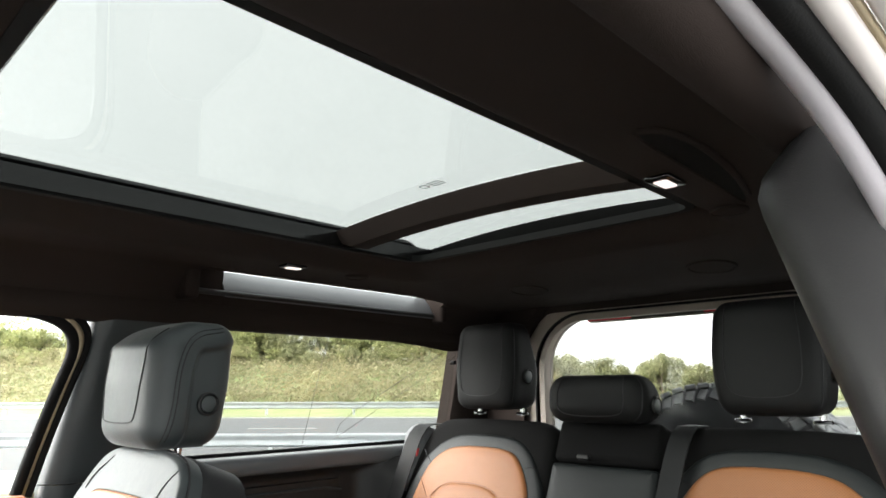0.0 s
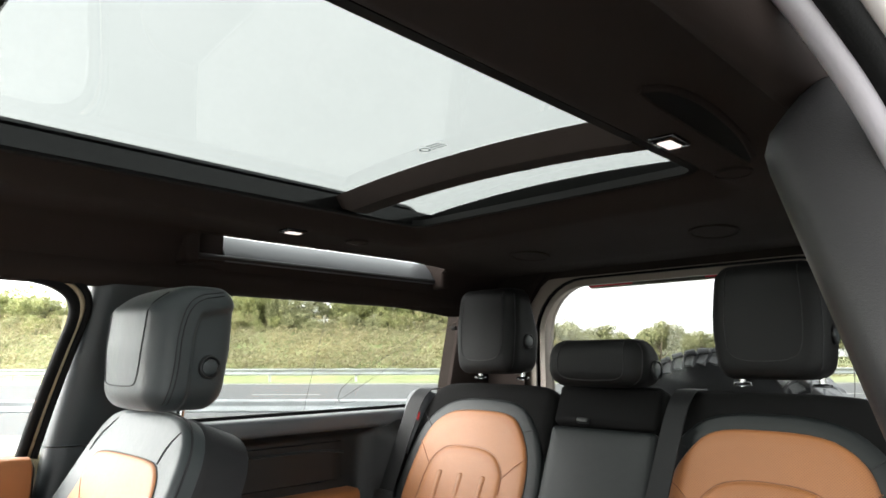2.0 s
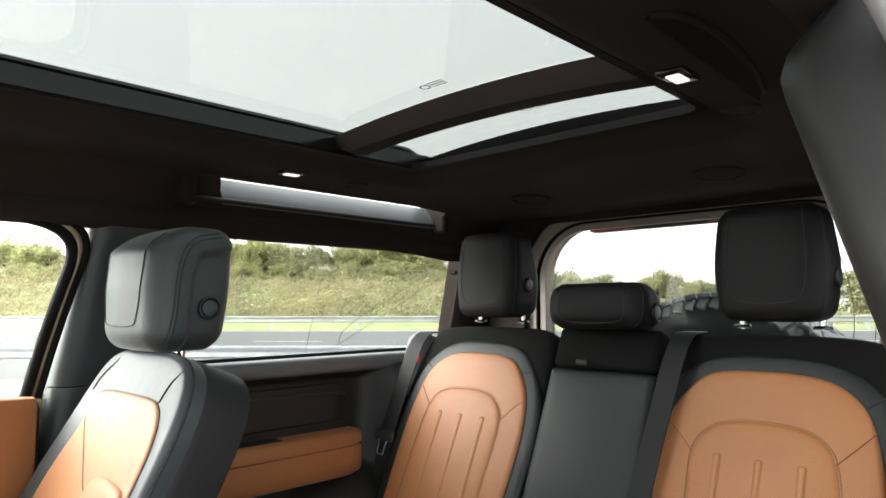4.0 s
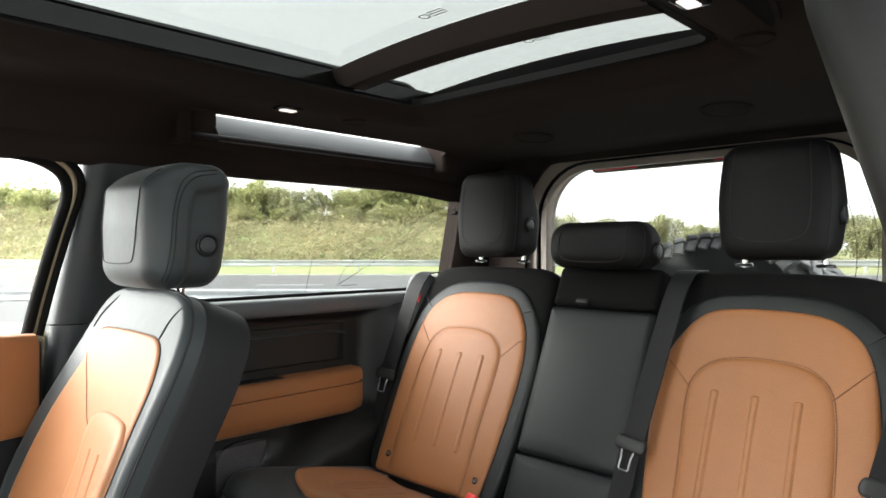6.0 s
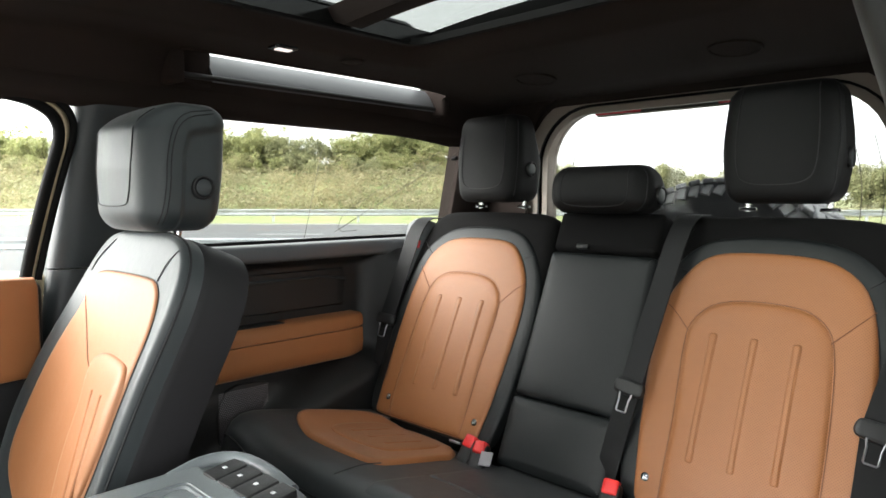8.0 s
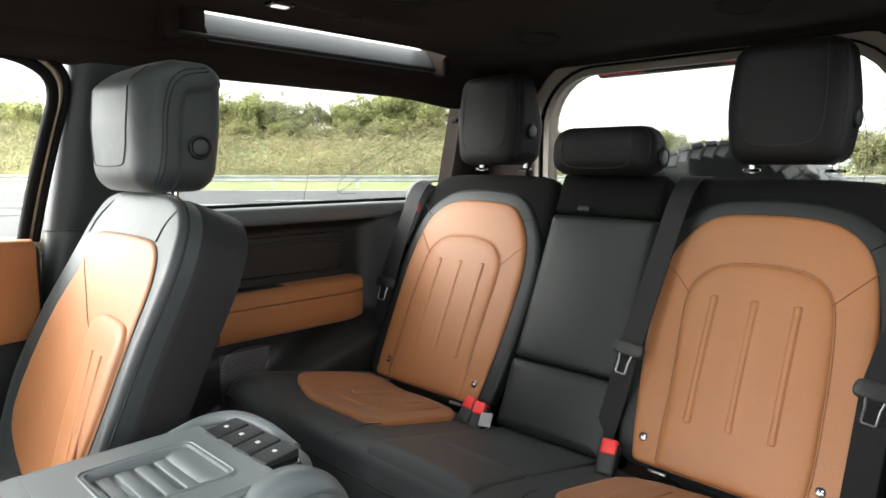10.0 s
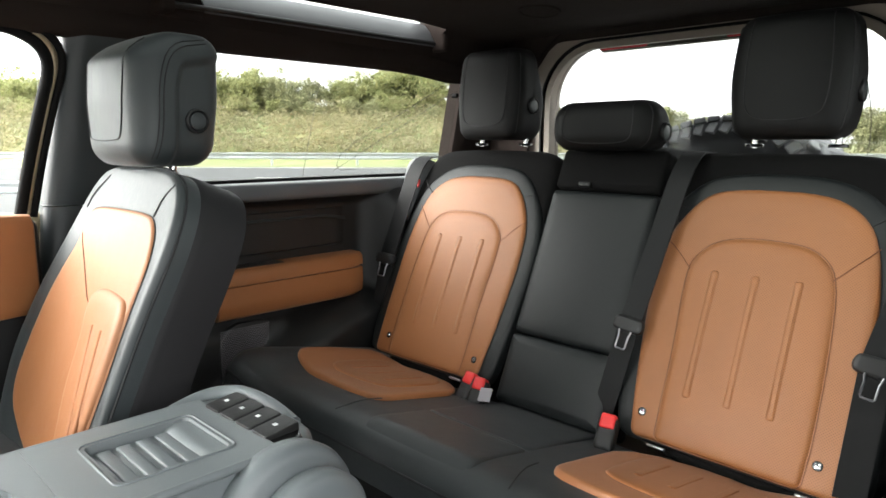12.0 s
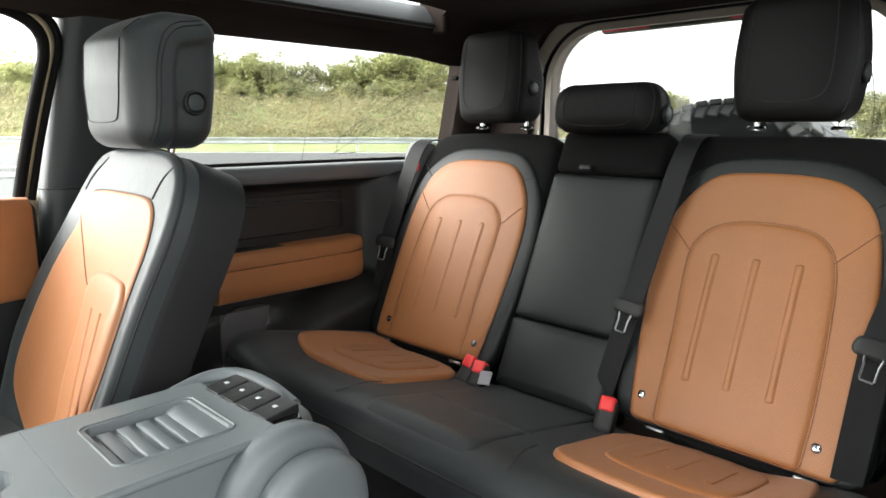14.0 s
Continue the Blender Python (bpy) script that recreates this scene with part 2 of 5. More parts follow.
def cushion(half, r, cuts=12, shape=None):
    """A padded block: a fine cube with round edges of radius r, then shaped."""
    bm = bmesh.new()
    bmesh.ops.create_cube(bm, size=2)
    bmesh.ops.subdivide_edges(bm, edges=bm.edges[:], cuts=cuts, use_grid_fill=True)
    half = Vector(half)
    for v in bm.verts:
        p = Vector((v.co[i] * half[i] for i in range(3)))
        q = Vector((max(-half[i] + r, min(half[i] - r, p[i])) for i in range(3)))
        d = p - q
        # spread the outer rows over the rounding
        p = q + d.normalized() * r if d.length > 1e-9 else p
        v.co = shape(p) if shape else p
    return bm


def chaikin(pts, times=2, closed=True):
    for _ in range(times):
        out = []
        n = len(pts)
        for i in range(n if closed else n - 1):
            a, b = pts[i], pts[(i + 1) % n]
            out += [tuple(0.75 * p + 0.25 * q for p, q in zip(a, b)), tuple(0.25 * p + 0.75 * q for p, q in zip(a, b))]
        if not closed:
            out = [pts[0]] + out + [pts[-1]]
        pts = out
    return pts


def fine_loop(pts, longest):
    """A closed outline with its long edges cut into short ones."""
    out = []
    for a, b in zip(pts, pts[1:] + pts[:1]):
        k = max(1, math.ceil(math.dist(a, b) / longest))
        out += [(a[0] + (b[0] - a[0]) * i / k, a[1] + (b[1] - a[1]) * i / k) for i in range(k)]
    return out


def pad(outline, n0, thick, puff=0.01, edge=0.010, times=2, bend=None):
    """A stuffed panel over a closed outline in its own x, y, rising along z; bend maps x, y to an added height."""
    pts = fine_loop(chaikin(outline, times), 0.018)
    area = sum(a[0] * b[1] - b[0] * a[1] for a, b in zip(pts, pts[1:] + pts[:1]))
    if area < 0:
        pts = pts[::-1]
    n = len(pts)
    c = Vector((sum(p[0] for p in pts) / n, sum(p[1] for p in pts) / n))
    nor = []
    for i in range(n):
        d = Vector(pts[(i + 1) % n]) - Vector(pts[i - 1])
        nor.append(Vector((-d.y, d.x)).normalized())
    hx = max(abs(p[0] - c.x) for p in pts)
    hy = max(abs(p[1] - c.y) for p in pts)
    bm = bmesh.new()
    rings = []
    spec = [(0, -thick, None), (0, -edge, None), (edge * 0.12, -edge * 0.5, None), (edge * 0.45, -edge * 0.15, None), (edge, 0, None)]
    spec += [(edge, 0, s) for s in (0.93, 0.84, 0.72, 0.6, 0.45, 0.3, 0.15)]
    for inset, z, s in spec:
        ring = []
        for p, q in zip(pts, nor):
            v = Vector(p) + q * inset
            if s is not None:
                v = c + (v - c) * s
                z = puff * max(0, 1 - ((v.x - c.x) / hx) ** 2) ** 0.8 * max(0, 1 - ((v.y - c.y) / hy) ** 2) ** 0.8
            ring.append(bm.verts.new((v.x, v.y, n0 + z + (bend(v.x, v.y) if bend else 0))))
        rings.append(ring)
    for a, b in zip(rings, rings[1:]):
        for i in range(n):
            bm.faces.new((a[i], a[(i + 1) % n], b[(i + 1) % n], b[i]))
    top = bm.verts.new((c.x, c.y, n0 + puff + (bend(c.x, c.y) if bend else 0)))
    for i in range(n):
        bm.faces.new((rings[-1][i], rings[-1][(i + 1) % n], top))
    bm.faces.new(rings[0][::-1])
    return bm


def tube(pts, r, sides=8, closed=False, bm=None, flat=1.0):
    """A round bar along points, added to bm."""
    bm = bm or bmesh.new()
    pts = [Vector(p) for p in pts]
    rings = []
    n = len(pts)
    up = None
    for i, p in enumerate(pts):
        d = (pts[(i + 1) % n] if closed or i < n - 1 else p) - (pts[i - 1] if closed or i else p)
        d.normalize()
        if up is None:
            up = d.orthogonal().normalized()
        up = (up - d * up.dot(d)).normalized()
        side = d.cross(up)
        rr = r[i] if isinstance(r, (list, tuple)) else r
        rings.append([bm.verts.new(p + (up * math.cos(a) * flat + side * math.sin(a)) * rr) for a in (2 * math.pi * k / sides for k in range(sides))])
    for i in range(n if closed else n - 1):
        a, b = rings[i], rings[(i + 1) % n]
        for k in range(sides):
            bm.faces.new((a[k], a[(k + 1) % sides], b[(k + 1) % sides], b[k]))
    if not closed:
        bm.faces.new(rings[0][::-1])
        bm.faces.new(rings[-1])
    return bm


def disc(r, h, bevel=0.002, seg=28, hole=0.0):
    """A round button along z from 0 to h, with a rounded rim; hole: a ring."""
    prof = [(r, 0), (r, h - bevel), (r - bevel * 0.3, h - bevel * 0.3), (r - bevel, h)]
    if hole:
        prof += [(hole + bevel, h), (hole, h - bevel), (hole, 0)]
    return lathe(prof, seg, bool(hole))


def lathe(prof, seg=28, closed=False, axis="Z"):
    bm = bmesh.new()
    rings = []
    for rr, h in prof:
        rings.append([bm.verts.new((rr * math.cos(2 * math.pi * k / seg), rr * math.sin(2 * math.pi * k / seg), h)) for k in range(seg)])
    loops = list(zip(rings, rings[1:])) + ([(rings[-1], rings[0])] if closed else [])
    for a, b in loops:
        for k in range(seg):
            bm.faces.new((a[k], a[(k + 1) % seg], b[(k + 1) % seg], b[k]))
    if not closed:
        bm.faces.new(rings[0][::-1])
        bm.faces.new(rings[-1])
    return bm


def moved(bm, m):
    bmesh.ops.transform(bm, matrix=m, verts=bm.verts[:])
    return bm


def smooth01(a, b, x):
    k = max(0.0, min(1.0, (x - a) / (b - a)))
    return k * k * (3 - 2 * k)


def table(pairs, x):
    if x <= pairs[0][0]:
        return pairs[0][1]
    for (a, p), (b, q) in zip(pairs, pairs[1:]):
        if x <= b:
            return p + (q - p) * (x - a) / (b - a)
    return pairs[-1][1]


def sheet(fn, us, vs, thick=0.0, skip=None, back=None):
    """A skin over a grid of u, v; thick gives it depth along its normals' far side."""
    bm = bmesh.new()
    g = [[bm.verts.new(fn(u, v)) for v in vs] for u in us]
    for i in range(len(us) - 1):
        for j in range(len(vs) - 1):
            if skip and skip((us[i] + us[i + 1]) / 2, (vs[j] + vs[j + 1]) / 2):
                continue
            bm.faces.new((g[i][j], g[i + 1][j], g[i + 1][j + 1], g[i][j + 1]))
    bmesh.ops.delete(bm, geom=[v for v in bm.verts if not v.link_faces], context="VERTS")
    if thick:
        bm.normal_update()
        bmesh.ops.solidify(bm, geom=bm.faces[:], thickness=thick)
        bmesh.ops.recalc_face_normals(bm, faces=bm.faces[:])
    return bm


def steps(a, b, n):
    return [a + (b - a) * i / n for i in range(n + 1)]


def tree_of(bm):
    bm.normal_update()
    return BVHTree.FromBMesh(bm)


def seam(pts, r, mat, parent, name="seam", bvh=None, way=None, lift=0.0006, times=2, closed=False):
    """A sewn line; laid on a padded face when that is given."""
    pts = chaikin([tuple(p) for p in pts], times, closed)
    if bvh:
        out = []
        for p in pts:
            hit = bvh.ray_cast(Vector(p), Vector(way))
            if hit[0]:
                out.append(hit[0] + hit[1] * lift)
        pts = out
    return link(name, tube(pts, r, 6, closed), mat, parent)


def bevelled_frame(x0, x1, z0, z1, rad, w, y0, y1, seg=8):
    """A rounded rectangular ring in the x, z plane, w wide inwards, from y0 to y1."""
    bm = bmesh.new()

    def loop(inset, y):
        out = []
        for cx, cz, a0 in ((x1, z1, 0), (x0, z1, 90), (x0, z0, 180), (x1, z0, 270)):
            r = max(rad - inset, 0.004)
            ox, oz = (cx - math.copysign(rad, cx - (x0 + x1) / 2), cz - math.copysign(rad, cz - (z0 + z1) / 2))
            for k in range(seg + 1):
                a = radians(a0 + 90 * k / seg)
                out.append(bm.verts.new((ox + r * math.cos(a), y, oz + r * math.sin(a))))
        return out
    rings = [loop(0, y1), loop(0, y0), loop(w, y0), loop(w, y1)]
    n = len(rings[0])
    for a, b in zip(rings, rings[1:] + rings[:1]):
        for k in range(n):
            bm.faces.new((a[k], b[k], b[(k + 1) % n], a[(k + 1) % n]))
    return bm


# ---------------------------------------------------------------- cabin shell


def side_x(z):
    """Half-width of the cabin's inner skin at height z: it leans in towards the roof."""
    return 0.77 - max(0.0, z - 0.8) * 0.22


ROOF_SIDE = [(0.54, 0.0), (0.60, 0.004), (0.63, 0.02), (0.655, 0.05), (0.68, 0.09), (0.695, 0.135)]
ROOF_NEAR = [(0.54, 0.0), (0.60, 0.004), (0.63, 0.014), (0.655, 0.034), (0.68, 0.066), (0.695, 0.10)]
ROOF_REAR = [(1.40, 0.0), (1.60, 0.010), (1.75, 0.025), (1.86, 0.020), (1.92, 0.017), (1.97, 0.015)]
ROOF_X, ROOF_Y0, ROOF_Y1 = 0.375, 0.26, 1.30


def roof_z(x, y):
    dx = max(abs(x) - ROOF_X, 0)
    dy = max(ROOF_Y0 - y, y - ROOF_Y1, 0)
    d = math.hypot(dx, dy)
    z = 1.297 + 0.04 * (1 - smooth01(0.0, 0.07, d))
    return z - table(ROOF_NEAR if x > 0 else ROOF_SIDE, abs(x)) - table(ROOF_REAR, y) - 0.06 * smooth01(0.12, -0.06, y)


def in_roof_hole(x, y):
    return (abs(x) < ROOF_X and ROOF_Y0 < y < ROOF_Y1) or (-0.655 < x < -0.60 and 0.83 < y < 1.64)


xs = sorted({round(v, 4) for s in (-1, 1) for v in [s * k for k in (0, 0.1, 0.2, 0.3, 0.345, 0.375, 0.385, 0.395, 0.405, 0.415, 0.43, 0.445, 0.47, 0.5, 0.54, 0.57, 0.60, 0.615, 0.63, 0.6425, 0.655, 0.6675, 0.68, 0.695)]})
ys = sorted({round(v, 4) for v in steps(-0.52, -0.06, 6) + steps(-0.06, 0.2, 6) + [0.2, 0.23, 0.24, 0.25, 0.26] + steps(0.26, 0.83, 12) + steps(0.83, 1.30, 10) + [1.31, 1.32, 1.33, 1.345, 1.37] + steps(1.4, 1.64, 8) + steps(1.64, 1.97, 14)})
ceiling = link("ceiling", sheet(lambda x, y: (x, y, roof_z(x, y)), xs, ys, -0.012, in_roof_hole), HEADLINER)
tagged(ceiling, "dark brown-black cloth headliner round the glass roof", "headliner", kind="structure")


def roof_band(x0, x1, y0, y1, rad, w, z0, z1, bow=0.0):
    bm = bevelled_frame(x0, x1, y0, y1, rad, w, z0, z1)
    for v in bm.verts:
        v.co = Vector((v.co.x, v.co.z, v.co.y + bow * (1 - (v.co.x / 0.33) ** 2)))
    bmesh.ops.recalc_face_normals(bm, faces=bm.faces[:])
    return bm


sunroof = thing("sunroof", pose(0, 0, 0), "panoramic glass roof in two tinted panes with a black frame", "sunroof", kind="structure")
part("seal", roof_band(-0.383, 0.383, 0.252, 1.308, 0.05, 0.016, 1.334, 1.350), RUBBER, sunroof, "black rubber edge of the roof opening")
part("frame", roof_band(-0.41, 0.41, 0.225, 1.42, 0.06, 0.047, 1.340, 1.375, 0.004), GLOSS, sunroof, "gloss black glass border")


def bowed(bm, bow=0.014):
    for v in bm.verts:
        v.co.z += bow * (1 - (v.co.x / 0.33) ** 2)
    return bm


def bar(y0, y1, z0, z1, r):
    """A cross member made of short lengths, so that it can follow the roof's bow."""
    prof = [(y0, z1), (y0 + 0.012, z0 + r), (y0 + 0.02, z0), (y1 - r, z0), (y1, z0 + r), (y1, z1)]
    bm = bmesh.new()
    rows = [[bm.verts.new((x, y, z1 - (z1 - z) * (1 - 0.4 * smooth01(0.33, 0.37, -x)))) for y, z in prof] for x in steps(-0.372, 0.372, 40)]
    for a, b in zip(rows, rows[1:]):
        for i in range(len(prof)):
            k = (i + 1) % len(prof)
            bm.faces.new((a[i], a[k], b[k], b[i]))
    bm.faces.new(rows[0])
    bm.faces.new(rows[-1][::-1])
    bmesh.ops.recalc_face_normals(bm, faces=bm.faces[:])
    return bowed(bm)


part("cross_member", bar(1.032, 1.112, 1.334, 1.374, 0.012), HEADLINER, sunroof, "dark brown cross bar between the panes")
part("rear_rail", bar(1.343, 1.40, 1.345, 1.378, 0.006), RUBBER, sunroof)


def roof_pane(y0, y1):
    bm = sheet(lambda x, y: (x, y, 1.380 + 0.014 * (1 - (x / 0.33) ** 2)), steps(-0.39, 0.39, 12), [y0, y1], 0.004)
    bmesh.ops.recalc_face_normals(bm, faces=bm.faces[:])
    return bm


for y0, y1 in ((0.21, 1.04), (1.09, 1.41)):
    p = part("pane", roof_pane(y0, y1), ROOF_GLASS, sunroof, "tinted glass pane")
for x, y in ((-0.02, 0.985), (0.03, 1.225)):
    for k in range(3):
        bm = block((x + 0.014, y - 0.012 + 0.009 * k, 1.3925), (x + 0.05, y - 0.009 + 0.009 * k, 1.3932), 0)
        part("print_line", bm, FRIT, sunroof, smooth=False)
    part("print_ring", moved(disc(0.011, 0.0006, 0.0002, 20, 0.008), pose(x, y, 1.3926)), FRIT, sunroof)

# outer roof skin and front of the cabin, seen only in reflections
roof_skin = link("roof", sheet(lambda x, y: (x, y, roof_z(x, y) + 0.09 - 0.3 * max(0, abs(x) - 0.6)), xs, ys, 0.01,
                               lambda x, y: in_roof_hole(x, y) or (-0.70 < x < -0.58 and 0.8 < y < 1.68) or abs(x) < 0.42 and 0.2 < y < 1.44), PLASTIC)
tagged(roof_skin, "dark outer roof panel over the cabin", "roof", kind="structure")
floor = link("floor", block((-0.78, -0.9, -0.06), (0.78, 2.0, -0.02), 0.01), BLACK_FABRIC)
tagged(floor, "black carpeted cabin floor", "floor", kind="structure")
dash = link("wall_front", block((-0.78, -1.05, -0.02), (0.78, -0.70, 0.74), 0.06, 3), PLASTIC)
tagged(dash, "black plastic dashboard closing the cabin front", "dashboard", kind="structure")

windscreen = thing("window_3", pose(0, 0, 0), "clear sloping windscreen between black pillars", "windscreen", kind="structure")
part("pane", sheet(lambda x, k: (x, -0.52 - 0.40 * k, 1.225 - 0.47 * k), [-0.68, 0.68], [0, 1], 0.004), SIDE_GLASS, windscreen).visible_shadow = False
for x in (-0.71, 0.71):
    part("screen_pillar", tube([(x, -0.50, 1.215), (1.04 * x, -0.72, 0.975), (1.07 * x, -0.93, 0.735)], 0.045, 12), PLASTIC, windscreen)
part("top_rail", tube([(x, -0.53, 1.24 - 0.04 * (x / 0.7) ** 2) for x in steps(-0.7, 0.7, 8)], 0.035, 10), HEADLINER, windscreen)

# far side: header over the windows, pillar, quarter panel


def beam(fn_in, y0, y1, n=10):
    """A long piece along y whose section is a loop of (x, z) from fn at y."""
    bm = bmesh.new()
    rows = []
    for y in steps(y0, y1, n):
        rows.append([bm.verts.new((x, y, z)) for x, z in fn_in(y)])
    m = len(rows[0])
    for a, b in zip(rows, rows[1:]):
        for i in range(m):
            bm.faces.new((a[i], a[(i + 1) % m], b[(i + 1) % m], b[i]))
    bm.faces.new(rows[0])
    bm.faces.new(rows[-1][::-1])
    bmesh.ops.recalc_face_normals(bm, faces=bm.faces[:])
    return bm


def header(sign):
    if sign > 0:
        low = [(0.675, 1.222), (0.692, 1.196), (0.712, 1.190), (0.728, 1.196), (0.738, 1.212), (0.738, 1.25), (0.700, 1.26), (0.675, 1.25)]
        return beam(lambda y: chaikin(low, 2), -0.52, 1.97, 30)
    return beam(lambda y: [(sign * (0.706 + 0.034 * math.cos(radians(a))), 1.20 + 0.042 * math.sin(radians(a))) for a in range(0, 360, 18)], -0.52, 1.97, 30)


for sign, nm in ((-1, "wall_left"), (1, "wall_right")):
    w = link(nm, header(sign), HEADLINER)
    tagged(w, "black roof rail above the side windows", "roof rail", kind="structure")


def quarter_x(y, z):
    """Depth of the rear side trim: shelf under the window, hollow below it, swelling over the wheel and beside the bench."""
    base = 0.755
    shelf = 0.055 * smooth01(0.775, 0.815, z) * (1 - 0.75 * smooth01(0.815, 0.85, z))
    crest = table([(0.90, 0.33), (0.945, 0.358), (1.113, 0.456), (1.223, 0.498), (1.36, 0.535), (1.60, 0.55)], y)
    arch = 0.13 * smooth01(crest + 0.01, crest - 0.07, z) * smooth01(0.86, 0.95, y)
    column = 0.10 * smooth01(1.40, 1.50, y + 0.02 * math.sin(z * 6)) * smooth01(0.90, 0.76, z)
    rear = 0.06 * smooth01(1.55, 1.75, y) * smooth01(0.88, 0.80, z)
    low = 0.03 * smooth01(0.50, 0.46, z)
    inset = -0.008 if (1.0 < y < 1.36 and 0.655 < z < 0.765) else 0
    return -(base - max(shelf, column, arch, low) - rear + inset)


qy = sorted({round(v, 4) for v in steps(0.80, 1.0, 12) + steps(1.0, 1.36, 20) + [0.995, 1.365] + steps(1.36, 1.97, 30)})
qz = sorted({round(v, 4) for v in steps(0.0, 0.65, 34) + [0.655, 0.66, 0.76, 0.765] + steps(0.66, 0.848, 22)})
quarter = link("quarter_panel", sheet(lambda y, z: (quarter_x(y, z), y, z), qy, qz, 0.02), PLASTIC)
tagged(quarter, "black moulded rear side trim with window shelf", "side trim", kind="structure")

near_quarter = link("quarter_panel", sheet(lambda y, z: (max(0.70, 0.05 - quarter_x(y, z)), y, z), qy, qz, 0.02), PLASTIC)
tagged(near_quarter, "black moulded side trim by the near rear seat", "side trim", kind="structure")

# ledge takes the grey that stands for light from the side window
shelf = link("window_shelf", block((-0.765, 0.80, 0.800), (-0.690, 1.66, 0.8465), 0.014, 4), LIT_TRIM)
tagged(shelf, "ledge under the rear side window, coloured grey as lit", "side trim", kind="structure")
groove = link("trim", tube([(-0.742, y, 0.745 - 0.012 * smooth01(1.28, 1.36, y)) for y in steps(0.84, 1.36, 10)], 0.004, 8), SATIN)
tagged(groove, "thin moulded line along the side trim", "side trim", kind="structure")

# ---- tan armrest of the rear side trim
armrest = thing("side_armrest", pose(-0.70, 1.0, 0.5), "tan leather armrest on the rear side trim", "armrest")
def arm_body(lo, hi, rl, ru):
    bm = bmesh.new()
    rows = []
    for y in steps(0.93, 1.36, 14) + [1.37, 1.38, 1.386]:
        k = smooth01(1.345, 1.388, y)
        ins = 0.010 * k
        end_in = 0.004 * k
        rows.append([bm.verts.new(p) for p in ((-0.10, y, lo + end_in), (0.014 - rl - ins, y, lo + end_in), (0.015 - 0.2 * rl - ins, y, lo + rl * 0.6 + end_in), (0.016 - ins, y, (lo + hi) / 2),
                                               (0.015 - 0.2 * ru - ins, y, hi - ru * 0.6), (0.014 - ru - ins, y, hi), (-0.10, y, hi))])
    for a, b in zip(rows, rows[1:]):
        for i in range(7):
            bm.faces.new((a[i], a[(i + 1) % 7], b[(i + 1) % 7], b[i]))
    bm.faces.new(rows[0])
    bm.faces.new(rows[-1][::-1])
    bmesh.ops.recalc_face_normals(bm, faces=bm.faces[:])
    return moved(bm, Matrix.Translation((0, -1.0, -0.5)))


part("pad", arm_body(0.507, 0.592, 0.018, 0.002), TAN_LEATHER, armrest)
part("top_pad", arm_body(0.5935, 0.634, 0.002, 0.012), TAN_LEATHER, armrest, "tan leather cap with a finger slot")
part("finger_slot", block((-0.05, -0.07, 0.118), (-0.004, 0.13, 0.1365), 0.003), PLASTIC, armrest, "black slot in the cap")

# ---- loudspeaker grille low on the trim
grille = thing("speaker_grille", pose(-0.722, 1.0, 0.4), "black perforated loudspeaker grille", "speaker")
part("rim", pad([(0.09, 0.088), (-0.06, 0.088), (-0.06, -0.10), (-0.01, -0.09), (0.05, -0.03), (0.09, 0.06)], 0, 0.01, 0.002, 0.004, 2), PLASTIC, grille).matrix_basis = Matrix(((0, 0, 1, 0), (1, 0, 0, 0), (0, 1, 0, 0), (0, 0, 0, 1)))
bm = bmesh.new()
for i in range(30):
    for j in range(38):
        y, z = -0.055 + i * 0.0048 + (j % 2) * 0.0024, -0.095 + j * 0.0046
        if y < 0.083 - max(0, 0.03 - z) * 0.95 and y > -0.058 and (z < 0.078):
            bmesh.ops.create_circle(bm, cap_ends=True, segments=6, radius=0.0015, matrix=Matrix.Translation((0.0028, y, z)) @ Matrix.Rotation(radians(90), 4, "Y"))
tagged(part("perforation", bm, GREY, grille, smooth=False), kind="stuff")


# ---- pillars
def pillar(sign, y0, y1, z0, z1, flare=0.0):
    def sec(z):
        lean = 0.11 * (z - 0.8)
        x = side_x(z) + flare * (1.03 - z)
        if flare:
            x += 0.05 * smooth01(z1 - 0.06, z1 + 0.012, z) ** 2
        wide = 0.07 if sign < 0 else min(0.14, 0.85 - x)
        pts = [(x + wide, y0 - 0.0), (x + 0.03, y0 - 0.004), (x + 0.012, y0 + 0.006), (x + 0.002, y0 + 0.022), (x - 0.004, y0 + 0.05), (x - 0.004, y1 - 0.05), (x + 0.004, y1 - 0.015), (x + 0.02, y1), (x + wide, y1)]
        return [(sign * px, py + lean) for px, py in chaikin(pts, 2, False)]
    bm = bmesh.new()
    rows = [[bm.verts.new((x, y, z)) for x, y in sec(z)] for z in steps(z0, z1, 28)]
    m = len(rows[0])
    for a, b in zip(rows, rows[1:]):
        for i in range(m):
            bm.faces.new((a[i], a[(i + 1) % m], b[(i + 1) % m], b[i]))
    bm.faces.new(rows[0])
    bm.faces.new(rows[-1][::-1])
    bmesh.ops.recalc_face_normals(bm, faces=bm.faces[:])
    return bm


# both pillars share one trim; the near one is coloured darker as shaded
for sign in (-1, 1):
    pl = thing("door_pillar", pose(0, 0, 0), "satin black trimmed pillar behind the front door", "pillar", "door pillars", "structure")
    part("upper_trim", pillar(sign, 0.60, 0.83 if sign < 0 else 0.80, 0.815, 1.165 if sign < 0 else 1.196, 0.0 if sign < 0 else 0.10), SATIN if sign < 0 else SHADED_TRIM, pl)
    part("lower_trim", pillar(sign, 0.598, 0.83, 0.0, 0.812), SATIN if sign < 0 else SHADED_TRIM, pl)

